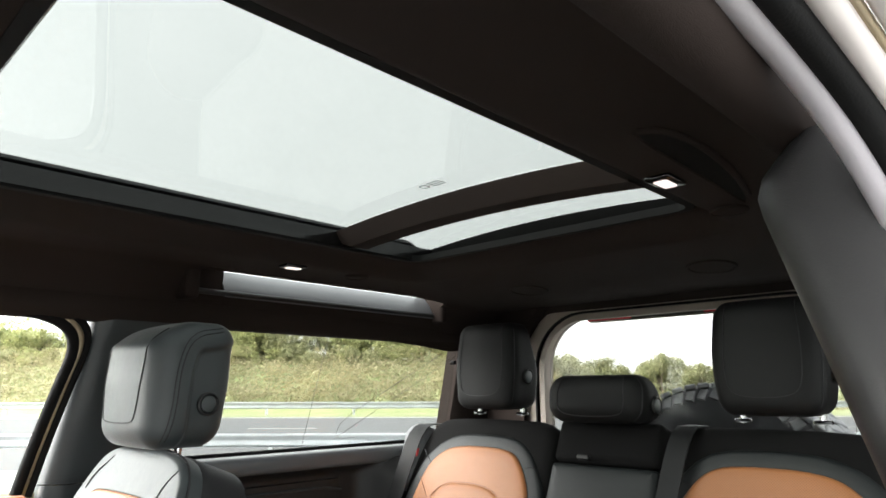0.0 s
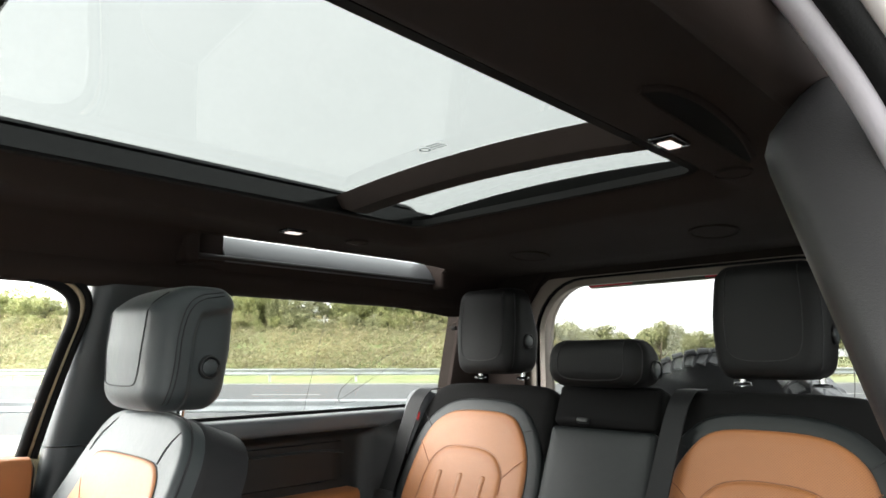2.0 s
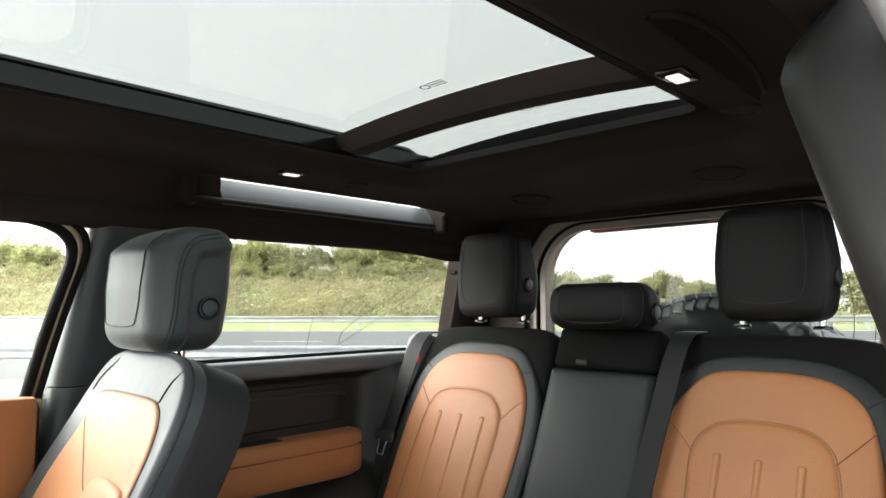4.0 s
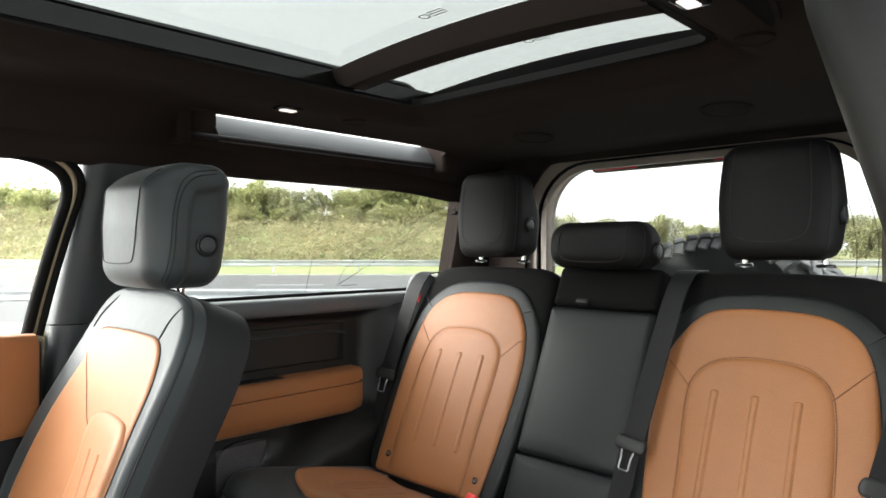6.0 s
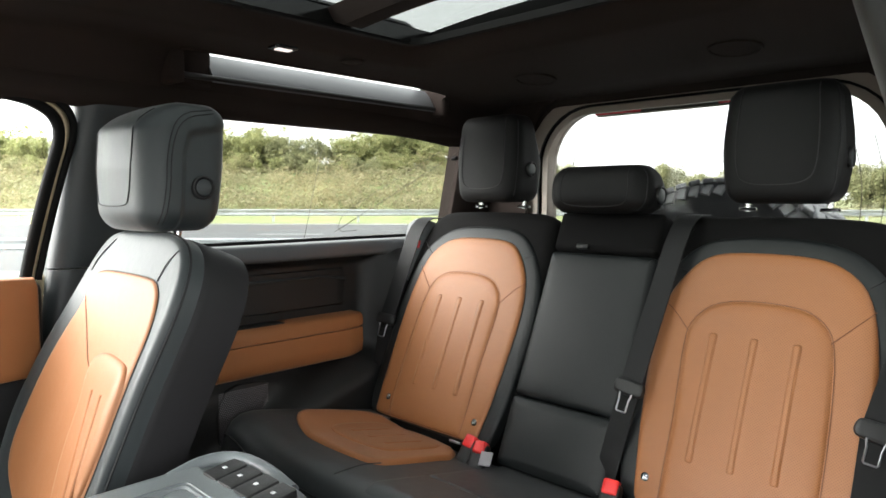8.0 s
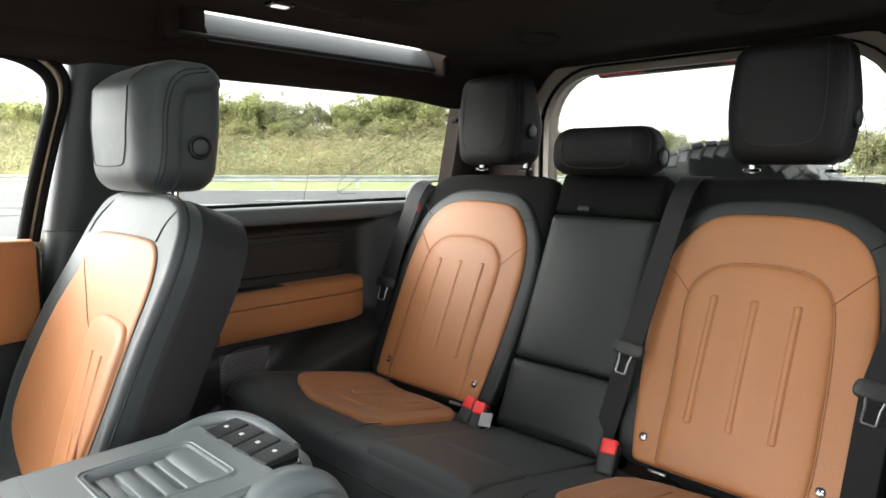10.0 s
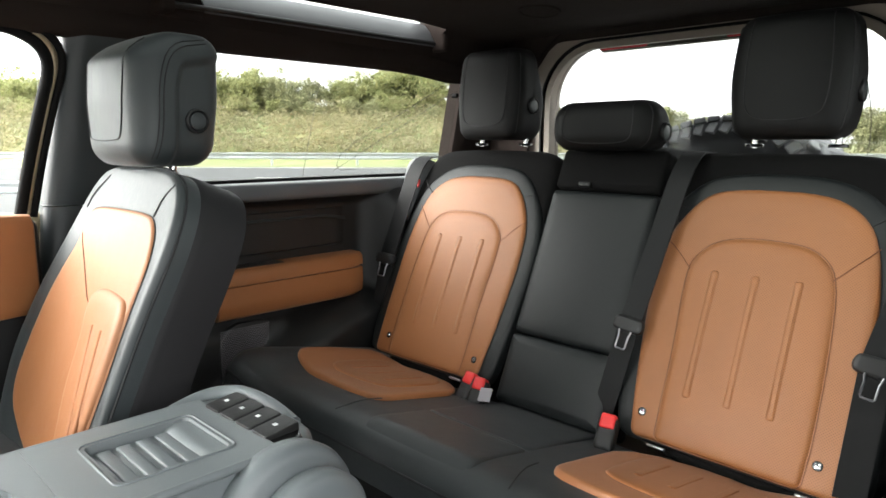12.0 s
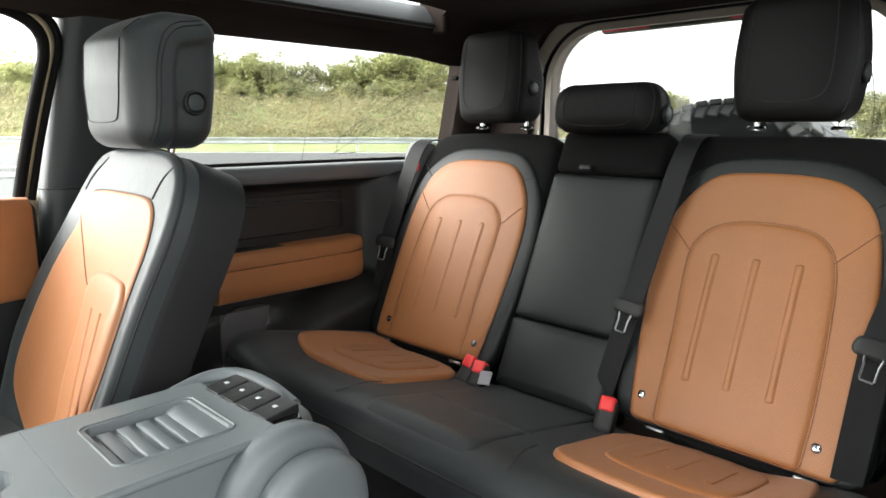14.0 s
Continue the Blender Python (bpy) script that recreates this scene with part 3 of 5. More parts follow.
# ---- far front door
door = thing("front_door", pose(0, 0, 0), "closed front door with tan leather trim and clear window", "car door", kind="structure")
part("panel", block((-0.80, -0.55, 0.0), (-0.75, 0.575, 0.79), 0.015), PLASTIC, door)
part("trim_pad", cushion((0.03, 0.55, 0.107), 0.022, 8, lambda p: p + Vector((-0.715, 0.005, 0.705))), TAN_LEATHER, door, "tan leather door pad")
part("lower_trim", block((-0.765, -0.5, 0.1), (-0.735, 0.555, 0.60), 0.01), PLASTIC, door)


frame_pts = [(0.540, 0.78), (0.56, 0.90), (0.588, 1.03), (0.602, 1.085), (0.598, 1.125), (0.572, 1.152), (0.52, 1.170), (0.40, 1.178), (0.2, 1.185), (-0.2, 1.16), (-0.6, 0.85)]


def door_pt(y, z, off=0.0):
    return (-(side_x(z) - off), y, z)


part("window_seal", tube([door_pt(y + 0.008, z, -0.012) for y, z in chaikin(frame_pts, 2, False)], 0.012, 8), RUBBER, door, "black rubber window channel")
part("door_frame", tube([door_pt(y + 0.022, z + 0.008, -0.016) for y, z in chaikin(frame_pts, 2, False)], 0.009, 8), GOLD_PAINT, door, "gold painted door frame")
part("frame_seal", tube([door_pt(y + 0.034, z + 0.014, -0.010) for y, z in chaikin(frame_pts, 2, False)], 0.008, 8), RUBBER, door)
part("pane", sheet(lambda y, z: (-(side_x(z) + 0.012), y, z), [-0.6, 0.59], [0.76, 1.19], 0.004), SIDE_GLASS, door).visible_shadow = False

# ---- far quarter window
qwin = thing("window_1", pose(0, 0, 0), "clear fixed side window beside the rear bench", "window", kind="structure")
part("pane", sheet(lambda y, z: (-(side_x(z) + 0.012), y, z), [0.78, 1.86], [0.83, 1.19], 0.004), PRIVACY_GLASS, qwin).visible_shadow = False
part("seal", tube([(-(side_x(0.85) - 0.004), y, 0.85) for y in steps(0.8, 1.84, 6)], 0.005), RUBBER, qwin)


nwin = thing("window_2", pose(0, 0, 0), "fixed side window behind the near door pillar", "window", kind="structure")
part("pane", sheet(lambda y, z: (side_x(z) + 0.012, y, z), [0.78, 1.86], [0.83, 1.19], 0.004), PRIVACY_GLASS, nwin).visible_shadow = False


def rear_post(sign):
    bm = bmesh.new()
    rows = []
    for z in steps(0.80, 1.19, 8):
        x = side_x(z)
        rows.append([bm.verts.new((sign * px, py, z)) for px, py in ((x + 0.06, 1.815), (x, 1.815), (x - 0.02, 1.84), (x - 0.05, 1.97), (x + 0.06, 1.97))])
    for a, b in zip(rows, rows[1:]):
        for i in range(5):
            bm.faces.new((a[i], a[(i + 1) % 5], b[(i + 1) % 5], b[i]))
    bm.faces.new(rows[0])
    bm.faces.new(rows[-1][::-1])
    bmesh.ops.recalc_face_normals(bm, faces=bm.faces[:])
    return bm


for sign in (-1, 1):
    rp = link("rear_pillar", rear_post(sign), HEADLINER)
    tagged(rp, "black trimmed rear corner pillar", "pillar", "rear pillars", "structure")
wires = [[(1.27, 1.165), (1.255, 1.05), (1.235, 0.85)], [(1.80, 1.12), (1.62, 1.02), (1.34, 0.87)], [(1.74, 1.13), (1.50, 1.0), (1.36, 0.925), (1.345, 0.87), (1.42, 0.872)]]
for w in wires:
    part("aerial_wire", tube([(-(side_x(z) + 0.009), y, z) for y, z in chaikin(w, 1, False)], 0.0008, 5), WIRE, qwin, "thin aerial wire in the glass")
part("latch_knob", moved(disc(0.007, 0.02), pose(-0.70, 1.775, 1.10, 0, 90, 0)), RUBBER, qwin)

# ---- alpine light in the roof's far shoulder
alpine = thing("alpine_window", pose(0, 0, 0), "narrow roof-edge window in a black glossy recess", "window", kind="structure")


def strip(pts, y0, y1, n=8, thick=0.0):
    """A surface of a section (x, z) run along y."""
    bm = bmesh.new()
    rows = [[bm.verts.new((x, y, z)) for x, z in pts] for y in steps(y0, y1, n)]
    for a, b in zip(rows, rows[1:]):
        for i in range(len(pts) - 1):
            bm.faces.new((a[i], b[i], b[i + 1], a[i + 1]))
    bmesh.ops.recalc_face_normals(bm, faces=bm.faces[:])
    if thick:
        bmesh.ops.solidify(bm, geom=bm.faces[:], thickness=thick)
        bmesh.ops.recalc_face_normals(bm, faces=bm.faces[:])
    return bm


# sill's grey stands for the pane's light on black plastic
part("sill", strip([(-0.648, 1.236), (-0.653, 1.252), (-0.668, 1.278), (-0.692, 1.303), (-0.71, 1.308)], 0.915, 1.66, 8, 0.004), LIT_TRIM, alpine, "black sill with the pane's light in its grey colour")
part("pane", strip([(-0.716, 1.310), (-0.60, 1.385)], 0.92, 1.64, 2, 0.004), PRIVACY_GLASS, alpine).visible_shadow = False
part("lip", tube([(-0.603, y, 1.2945) for y in steps(0.82, 1.66, 8)], 0.006), HEADLINER, alpine)
part("lower_lip", tube([(-0.652, y, 1.244) for y in steps(0.82, 1.66, 8)], 0.007), PLASTIC, alpine)
part("end_block", block((-0.72, 0.80, 1.22), (-0.612, 0.835, 1.36), 0.01), HEADLINER, alpine)
part("recess_back", block((-0.72, 0.83, 1.22), (-0.665, 0.918, 1.37), 0.004), HEADLINER, alpine)
part("recess_top", block((-0.72, 0.81, 1.315), (-0.595, 0.918, 1.39), 0.004), HEADLINER, alpine)
part("rear_block", block((-0.72, 1.64, 1.22), (-0.612, 1.67, 1.36), 0.01), HEADLINER, alpine)
part("lid", block((-0.60, 0.80, 1.31), (-0.59, 1.67, 1.39), 0.002), PLASTIC, alpine)
part("outer_side", block((-0.73, 0.80, 1.20), (-0.717, 1.67, 1.307), 0.002), PLASTIC, alpine)


def rounded(x0, x1, y0, y1, r, n=6):
    out = []
    for cx, cy, a0 in ((x1 - r, y1 - r, 0), (x0 + r, y1 - r, 90), (x0 + r, y0 + r, 180), (x1 - r, y0 + r, 270)):
        out += [(cx + r * math.cos(radians(a0 + 90 * k / n)), cy + r * math.sin(radians(a0 + 90 * k / n))) for k in range(n + 1)]
    return out


# ---------------------------------------------------------------- rear door with its window
rear = thing("wall_rear", pose(0, 0, 0), "rear door with a rounded window in a beige painted frame", "tailgate", kind="structure")
WX0, WX1, WZ0, WZ1, WR = -0.455, 0.485, 0.66, 1.238, 0.16


def wall_ring(x0, x1, z0, z1, y0, y1, r_in):
    """A wall plate with a rounded window through it."""
    bm = bmesh.new()
    rings = []
    for y in (y0, y1):
        ring_in, ring_out = [], []
        for cx, cz, a0 in ((WX1, WZ1, 0), (WX0, WZ1, 90), (WX0, WZ0, 180), (WX1, WZ0, 270)):
            ox = cx - math.copysign(r_in, cx - (WX0 + WX1) / 2)
            oz = cz - math.copysign(r_in, cz - (WZ0 + WZ1) / 2)
            for k in range(9):
                a = radians(a0 + 90 * k / 8)
                p = (ox + r_in * math.cos(a), oz + r_in * math.sin(a))
                ring_in.append(bm.verts.new((p[0], y, p[1])))
                s = max(abs(math.cos(a)), abs(math.sin(a)))
                q = ((x1 if math.cos(a) > 0 else x0) if abs(math.cos(a)) == s else ox + (x1 - ox if math.cos(a) > 0 else x0 - ox) * abs(math.cos(a)) / s,
                     (z1 if math.sin(a) > 0 else z0) if abs(math.sin(a)) == s else oz + (z1 - oz if math.sin(a) > 0 else z0 - oz) * abs(math.sin(a)) / s)
                ring_out.append(bm.verts.new((q[0], y, q[1])))
        rings.append((ring_in, ring_out))
    n = len(rings[0][0])
    for i in range(n):
        k = (i + 1) % n
        (a, b), (c, d) = rings
        bm.faces.new((a[i], a[k], b[k], b[i]))
        bm.faces.new((c[i], d[i], d[k], c[k]))
        bm.faces.new((a[i], c[i], c[k], a[k]))
        bm.faces.new((b[i], b[k], d[k], d[i]))
    bmesh.ops.recalc_face_normals(bm, faces=bm.faces[:])
    return bm


part("panel", wall_ring(-0.80, 0.80, -0.02, 1.33, 1.975, 2.02, WR), BEIGE_TRIM, rear, "beige painted door frame")
part("frame_trim", bevelled_frame(WX0 - 0.02, WX1 + 0.02, WZ0 - 0.02, WZ1 + 0.010, WR + 0.016, 0.019, 1.968, 1.985), BEIGE_TRIM, rear, "beige painted window surround")
part("outer_seal", bevelled_frame(WX0 - 0.035, WX1 + 0.035, WZ0 - 0.035, WZ1 + 0.018, WR + 0.03, 0.006, 1.962, 1.98), RUBBER, rear, "thin black seal line")
part("pane", block((WX0 - 0.01, 2.0, WZ0 - 0.01), (WX1 + 0.01, 2.004, WZ1 + 0.01), 0), REAR_GLASS, rear).visible_shadow = False
part("brake_light_bar", block((-0.30, 2.006, 1.222), (0.32, 2.03, 1.24), 0.004), BEIGE_TRIM, rear)
for x in (-0.22, 0.16):
    part("brake_light_lens", block((x - 0.075, 1.9925, 1.225), (x + 0.075, 1.9995, 1.2375), 0.001), RED_LENS, rear, "red brake light lens")
for x in (-0.42, -0.36, 0.40, 0.445):
    s = -1 if x < 0 else 1
    part("heater_wire", tube([(x + s * 0.03 * math.sin(k / 10 * 3), 1.997, 0.80 + 0.032 * k) for k in range(11)], 0.0009, 5), WIRE, rear)
header_rear = link("rear_trim", sheet(lambda x, k: (x, 1.955 + 0.012 * k, 1.289 - 0.25 * smooth01(0.42, 0.67, abs(x)) + 0.02 * (1 - k) + 0.09 * max(0, k - 1)), steps(-0.69, 0.69, 40), [0, 0.5, 1, 2], 0.01), HEADLINER)
tagged(header_rear, "dark headliner edge above the rear window", "headliner trim", kind="structure")

corner_trim = bevelled_frame(WX0 - 0.235, WX1 + 0.235, WZ0 - 0.235, WZ1 + 0.23, WR + 0.22, 0.16, 1.950, 1.9605)
for v in corner_trim.verts:
    v.co.z = min(v.co.z, 1.33)
tagged(link("rear_surround", corner_trim, HEADLINER), "dark cloth surround of the rear door opening", "headliner trim", kind="structure")

# ---------------------------------------------------------------- roof fittings


def reading_lamp(x, y, z, turn):
    lamp = thing("reading_lamp", pose(x, y, z, 0, 0, turn), "lit rectangular reading lamp set in the headliner", "lamp", "reading lamps")
    part("bezel", block((-0.028, -0.019, -0.006), (0.028, 0.019, 0.006), 0.003), GLOSS, lamp, "gloss black bezel")
    part("lens", block((-0.018, -0.010, -0.0085), (0.018, 0.010, -0.004), 0.003), LAMP_LENS, lamp, "glowing pale lens")
    return lamp


reading_lamp(0.462, 0.985, 1.297, 90)
reading_lamp(-0.462, 0.985, 1.297, 90)


def roof_disc(x, y, z, r, tilt):
    d = thing("roof_speaker", pose(x, y, z, 180 + tilt, 0, 0), "round black grille set in the headliner", "speaker", "roof speakers")
    part("ring", disc(r, 0.005, 0.002, 36, r * 0.88), HEADLINER, d)
    part("cover", lathe([(r * 0.89, 0.0), (r * 0.86, 0.003), (r * 0.5, 0.0042), (0.001, 0.0045)], 36), HEADLINER, d)


roof_disc(0.467, 1.20, 1.2955, 0.03, 0)
roof_disc(-0.467, 1.178, 1.2955, 0.03, 0)
roof_disc(0.265, 1.62, 1.2845, 0.055, -6)
roof_disc(-0.25, 1.62, 1.2845, 0.055, -6)

# grab recess beside the near rail, not cut in
GRAB = [(0.520, 0.79), (0.514, 0.83), (0.511, 0.92), (0.509, 1.03), (0.505, 1.13), (0.506, 1.16), (0.520, 1.13), (0.540, 1.04), (0.552, 0.945), (0.556, 0.86), (0.545, 0.805)]
grab = thing("grab_handle", pose(0.53, 0.97, 1.297), "almond-shaped grab recess, its shade a dark plate on the headliner", "grab handle")
back = Matrix.Translation((-0.53, -0.97, -1.297))
# thin black plate on the headliner, painted shade of the recess
part("hollow", moved(pad(GRAB, -0.0015, 0.003, 0.0, 0.001, 2, roof_z), back), BLACK_FABRIC, grab, "flat dark plate for the shade in the finger hollow")
part("lip", moved(tube([(x - 0.001, y, roof_z(x, y) - 0.004) for x, y in chaikin(GRAB[:6], 2, False)], 0.0028, 8), back), HEADLINER, grab, "rolled lip of the recess")
part("upper_lip", moved(tube([(x + 0.002, y, roof_z(x, y) - 0.002) for x, y in chaikin(GRAB[6:] + GRAB[:1], 2, False)], 0.005, 8), back), HEADLINER, grab)

# near door opening: cloth edge, seal, painted flange and outer frame
near = thing("door_opening", pose(0, 0, 0), "open near-side door aperture with black seal and gold painted sill", "door frame", kind="structure")


def run(off, r, mat, nm, label=""):
    base = [(0.728, -0.08, 1.19), (0.730, 0.10, 1.222), (0.732, 0.30, 1.226), (0.735, 0.46, 1.220), (0.742, 0.57, 1.203),
            (0.758, 0.620, 1.160), (0.780, 0.647, 1.08), (0.80, 0.645, 0.98), (0.82, 0.62, 0.80), (0.84, 0.60, 0.55)]
    pts = [(x + off, y + 0.3 * off * smooth01(0.4, 0.6, y), z + 0.45 * off * smooth01(0.95, 1.2, z)) for x, y, z in base]
    part(nm, tube(chaikin(pts, 2, False), r, 12), mat, near, label)


run(0.003, 0.0085, GREY, "seal", "pale grey door seal")
run(0.018, 0.0105, RUBBER, "outer_seal", "black rubber outer seal")
# near-white colour stands for the sky's light on this flange
run(0.034, 0.0095, LIT_PAINT, "flange", "flange coloured near white for the outdoor light")
run(0.044, 0.004, GOLD_PAINT, "outer_frame", "gold painted door frame")
# added band, pale to stand for the bright outdoors past the frame
run(0.056, 0.009, LIT_PAINT, "outdoor_band", "added band as pale as the bright outdoors")

# ---------------------------------------------------------------- seats

OUTER = [(-0.168, -0.056), (-0.174, -0.020), (-0.19, 0.10), (-0.202, 0.27), (-0.19, 0.36), (-0.158, 0.42), (-0.118, 0.462), (-0.05, 0.472), (0.09, 0.470), (0.15, 0.44), (0.185, 0.39), (0.205, 0.28), (0.207, 0.19), (0.206, 0.04), (0.204, -0.025), (0.201, -0.058), (0.165, -0.058), (0.0, -0.057), (-0.135, -0.056)]
INNER = [(-0.085, -0.055), (-0.118, -0.054), (-0.119, -0.022), (-0.121, 0.02), (-0.121, 0.114), (-0.132, 0.265), (-0.126, 0.322), (-0.072, 0.368), (0.064, 0.369), (0.112, 0.347), (0.137, 0.305), (0.147, 0.176), (0.149, 0.029), (0.146, -0.022), (0.144, -0.057), (0.11, -0.057)]


def grow(pts, d, cx=0.0, cy=0.2):
    out = []
    n = len(pts)
    for i in range(n):
        t = Vector(pts[(i + 1) % n]) - Vector(pts[i - 1])
        q = Vector((-t.y, t.x)).normalized()
        if q.dot(Vector(pts[i]) - Vector((cx, cy))) < 0:
            q = -q
        out.append((pts[i][0] + q.x * d, pts[i][1] + q.y * d))
    return out


def headrest(parent, half, m, label="", button=1, seam_mat=STITCH, taper=0.12, lean=0.1):
    """A padded head restraint with posts' side button and sewn lines; half: half-width, half-depth, half-height."""
    hx, hy, hz = half

    def shape(p):
        k = p.z / hz
        x = p.x * (1 - taper * max(0, -k) ** 1.5 - (0.10 if hz > 0.08 else 0.03) * max(0, k) ** 1.5)
        y = p.y * (1 - (0.62 if p.y > 0 else 0.10) * smooth01(-0.35, 1.0, k)) + lean * (p.z + hz) * 0.35 + (0.012 * (p.x / hx) ** 2 if p.y < 0 else 0)
        return Vector((x, y, p.z))
    bm = cushion(half, min(half) * (0.46 if hz > 0.08 else 0.72), 20, shape)
    bvh = tree_of(bm)
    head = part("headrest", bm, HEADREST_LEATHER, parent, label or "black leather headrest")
    head.matrix_basis = m
    f = -0.5
    u = [(-0.62 * hx, f, 0.92 * hz), (-0.68 * hx, f, 0.2 * hz), (-0.66 * hx, f, -0.45 * hz), (-0.5 * hx, f, -0.66 * hz), (0, f, -0.70 * hz), (0.5 * hx, f, -0.66 * hz), (0.66 * hx, f, -0.45 * hz), (0.68 * hx, f, 0.2 * hz), (0.62 * hx, f, 0.92 * hz)]
    seam(u, 0.0011, seam_mat, head, "seam", bvh, (0, 1, 0))
    for s in (-1, 1):
        seam([(s * 0.5, -0.62 * hy, -0.85 * hz), (s * 0.5, -0.60 * hy, 0), (s * 0.5, -0.45 * hy, 0.85 * hz)], 0.0012, seam_mat, head, "seam", bvh, (-s, 0, 0))
    if button:
        hit = bvh.ray_cast(Vector((button * 0.5, 0.12 * hy, -0.25 * hz)), Vector((-button, 0, 0)))
        x = hit[0].x
        knob = part("button", moved(disc(0.021, 0.007, 0.003, 32, 0.016), pose(x, hit[0].y, hit[0].z, 0, 90 * button, 0)), PLASTIC, head, "round black adjuster button")
        part("cap", moved(disc(0.0155, 0.006, 0.002, 28), pose(x, hit[0].y, hit[0].z, 0, 90 * button, 0)), SATIN, knob)
    return head


RECLINE = 66


def symbol(parent, x, y, n):
    """A small child-seat anchor badge: dark square plate with a pale mark."""
    b = part("badge", moved(pad([(-0.0085, -0.0085), (0.0085, -0.0085), (0.0085, 0.0085), (-0.0085, 0.0085)], 0, 0.003, 0.0005, 0.0015, 2), Matrix.Translation((x, y, n))), GLOSS, parent, "small black and silver anchor badge")
    part("mark", moved(block((-0.004, -0.005, 0.0005), (-0.001, 0.004, 0.0015), 0.0003), Matrix.Translation((x, y, n))), CHROME, b)
    part("mark", moved(block((-0.001, -0.003, 0.0005), (0.005, 0.0, 0.0015), 0.0003), Matrix.Translation((x, y, n))), CHROME, b)
    part("mark", moved(disc(0.0022, 0.0012, 0.0004, 12), Matrix.Translation((x + 0.003, y + 0.003, n + 0.0005))), CHROME, b)


def outer_seat(x, mirror, label):
    """An outer place of the rear bench: padded back with tan panels, headrest on two posts."""
    m = pose(x, 1.355, 0.43, RECLINE, 0, 0)
    seat = thing("rear_seat_back", m, label, "car seat", "rear seat backs")
    s = mirror

    def fl(pts):
        return [(s * a, b) for a, b in pts]
    body = [(-0.232, -0.09), (-0.232, 0.30), (-0.232, 0.50), (-0.21, 0.556), (-0.10, 0.562), (0.12, 0.562), (0.20, 0.55), (0.235, 0.50), (0.262, 0.38), (0.265, 0.20), (0.262, -0.09)]
    part("back_shell", pad(fl(body), -0.012, 0.13, 0.0, 0.03, 2), BLACK_FABRIC, seat, "black upholstered seat back")
    collar = grow(OUTER, 0.038, 0, 0.2)
    collar = [(a, max(b, -0.062)) for a, b in collar]
    part("leather_border", pad(fl(collar), -0.0045, 0.03, 0.0, 0.012, 2), SHADED_LEATHER, seat, "black leather border")
    part("outer_panel", pad(fl(OUTER), 0.004, 0.03, 0.0, 0.010, 2), TAN_PERFORATED, seat, "tan perforated leather bolster panel")
    part("inner_panel", pad(fl(INNER), 0.0078, 0.03, 0.003, 0.011, 2), TAN_PERFORATED, seat, "tan perforated leather centre panel")
    for cx in (-0.0735, 0.003, 0.0775):
        rib = rounded(cx - 0.0085, cx + 0.0085, 0.040, 0.296, 0.006, 3)
        part("rib", pad(fl(rib), 0.0116, 0.012, 0.001, 0.005, 0), TAN_PERFORATED, seat, "raised tan rib")
    for pts in ([(-0.19, 0.352), (-0.165, 0.335), (-0.118, 0.285)], [(0.19, 0.372), (0.165, 0.345), (0.128, 0.305)]):
        seam([(s * a, b, 0.0044) for a, b in pts], 0.0009, TAN_SEAM, seat, times=1)
    for pts in ([(-0.19, 0.43), (-0.162, 0.425), (-0.156, 0.42)], [(0.215, 0.455), (0.19, 0.43), (0.17, 0.415)]):
        seam([(s * a, b, -0.004) for a, b in pts], 0.0012, STITCH, seat, times=1)
    # sewn edge of the centre panel; its brown also holds the groove's shadow
    seam([(s * a, b, 0.0048) for a, b in chaikin(INNER, 2)], 0.0008, TAN_SEAM, seat, times=0, closed=True)
    seam([(s * a, b, -0.0040) for a, b in chaikin(OUTER, 2)], 0.0013, STITCH, seat, times=0, closed=True)
    symbol(seat, s * -0.152, -0.007, 0.0045)
    symbol(seat, s * 0.162, -0.009, 0.0045)
    for a in (-0.11, 0.155):
        part("anchor_slot", block((s * a - 0.018, -0.068, -0.004), (s * a + 0.018, -0.062, 0.006), 0.002), TONGUE_STEEL, seat, "metal anchor slot")
    # head restraint
    inv = m.inverted()
    hm = pose(x, 1.613, 1.076)
    headrest(seat, (0.112, 0.072, 0.119), inv @ hm)
    for dx in (-0.078, 0.078):
        bm = tube([(x + dx, 1.637, 0.940), (x + dx, 1.637, 0.985)], 0.0065, 12)
        pst = part("post", moved(bm, inv), CHROME, seat, "chrome headrest post")
        part("collar", moved(moved(disc(0.018, 0.007, 0.003, 24, 0.0075), pose(x + dx, 1.637, 0.9415)), inv), GLOSS, pst, "black post collar")
    return seat


outer_seat(0.375, 1, "black leather rear seat back with tan perforated centre and tall headrest")
left_seat = outer_seat(-0.375, -1, "black leather rear seat back with tan perforated centre beside the window")
# release shoulder on the far seat
shoulder = part("release_shoulder", moved(cushion((0.045, 0.075, 0.10), 0.043, 12), left_seat.matrix_basis.inverted() @ pose(-0.655, 1.60, 0.80, -18, 0, 0)), SHOULDER, left_seat, "shoulder moulding with window light in its grey colour")
part("release_flag", moved(block((-0.004, -0.003, -0.012), (0.004, 0.003, 0.012), 0.002), left_seat.matrix_basis.inverted() @ pose(-0.622, 1.545, 0.83, -15, 0, 0)), RED, shoulder, "red release flag")

middle = thing("middle_seat_back", pose(0, 1.355, 0.43, RECLINE), "black leather folding middle seat back with low headrest", "car seat", "rear seat backs")
part("back_shell", pad(rounded(-0.139, 0.139, -0.09, 0.56, 0.015), -0.03, 0.1, 0.0, 0.01, 0), BLACK_FABRIC, middle)
part("upper_pad", pad(rounded(-0.139, 0.139, 0.086, 0.450, 0.012), -0.004, 0.05, 0.006, 0.014, 0), SHADED_LEATHER, middle)
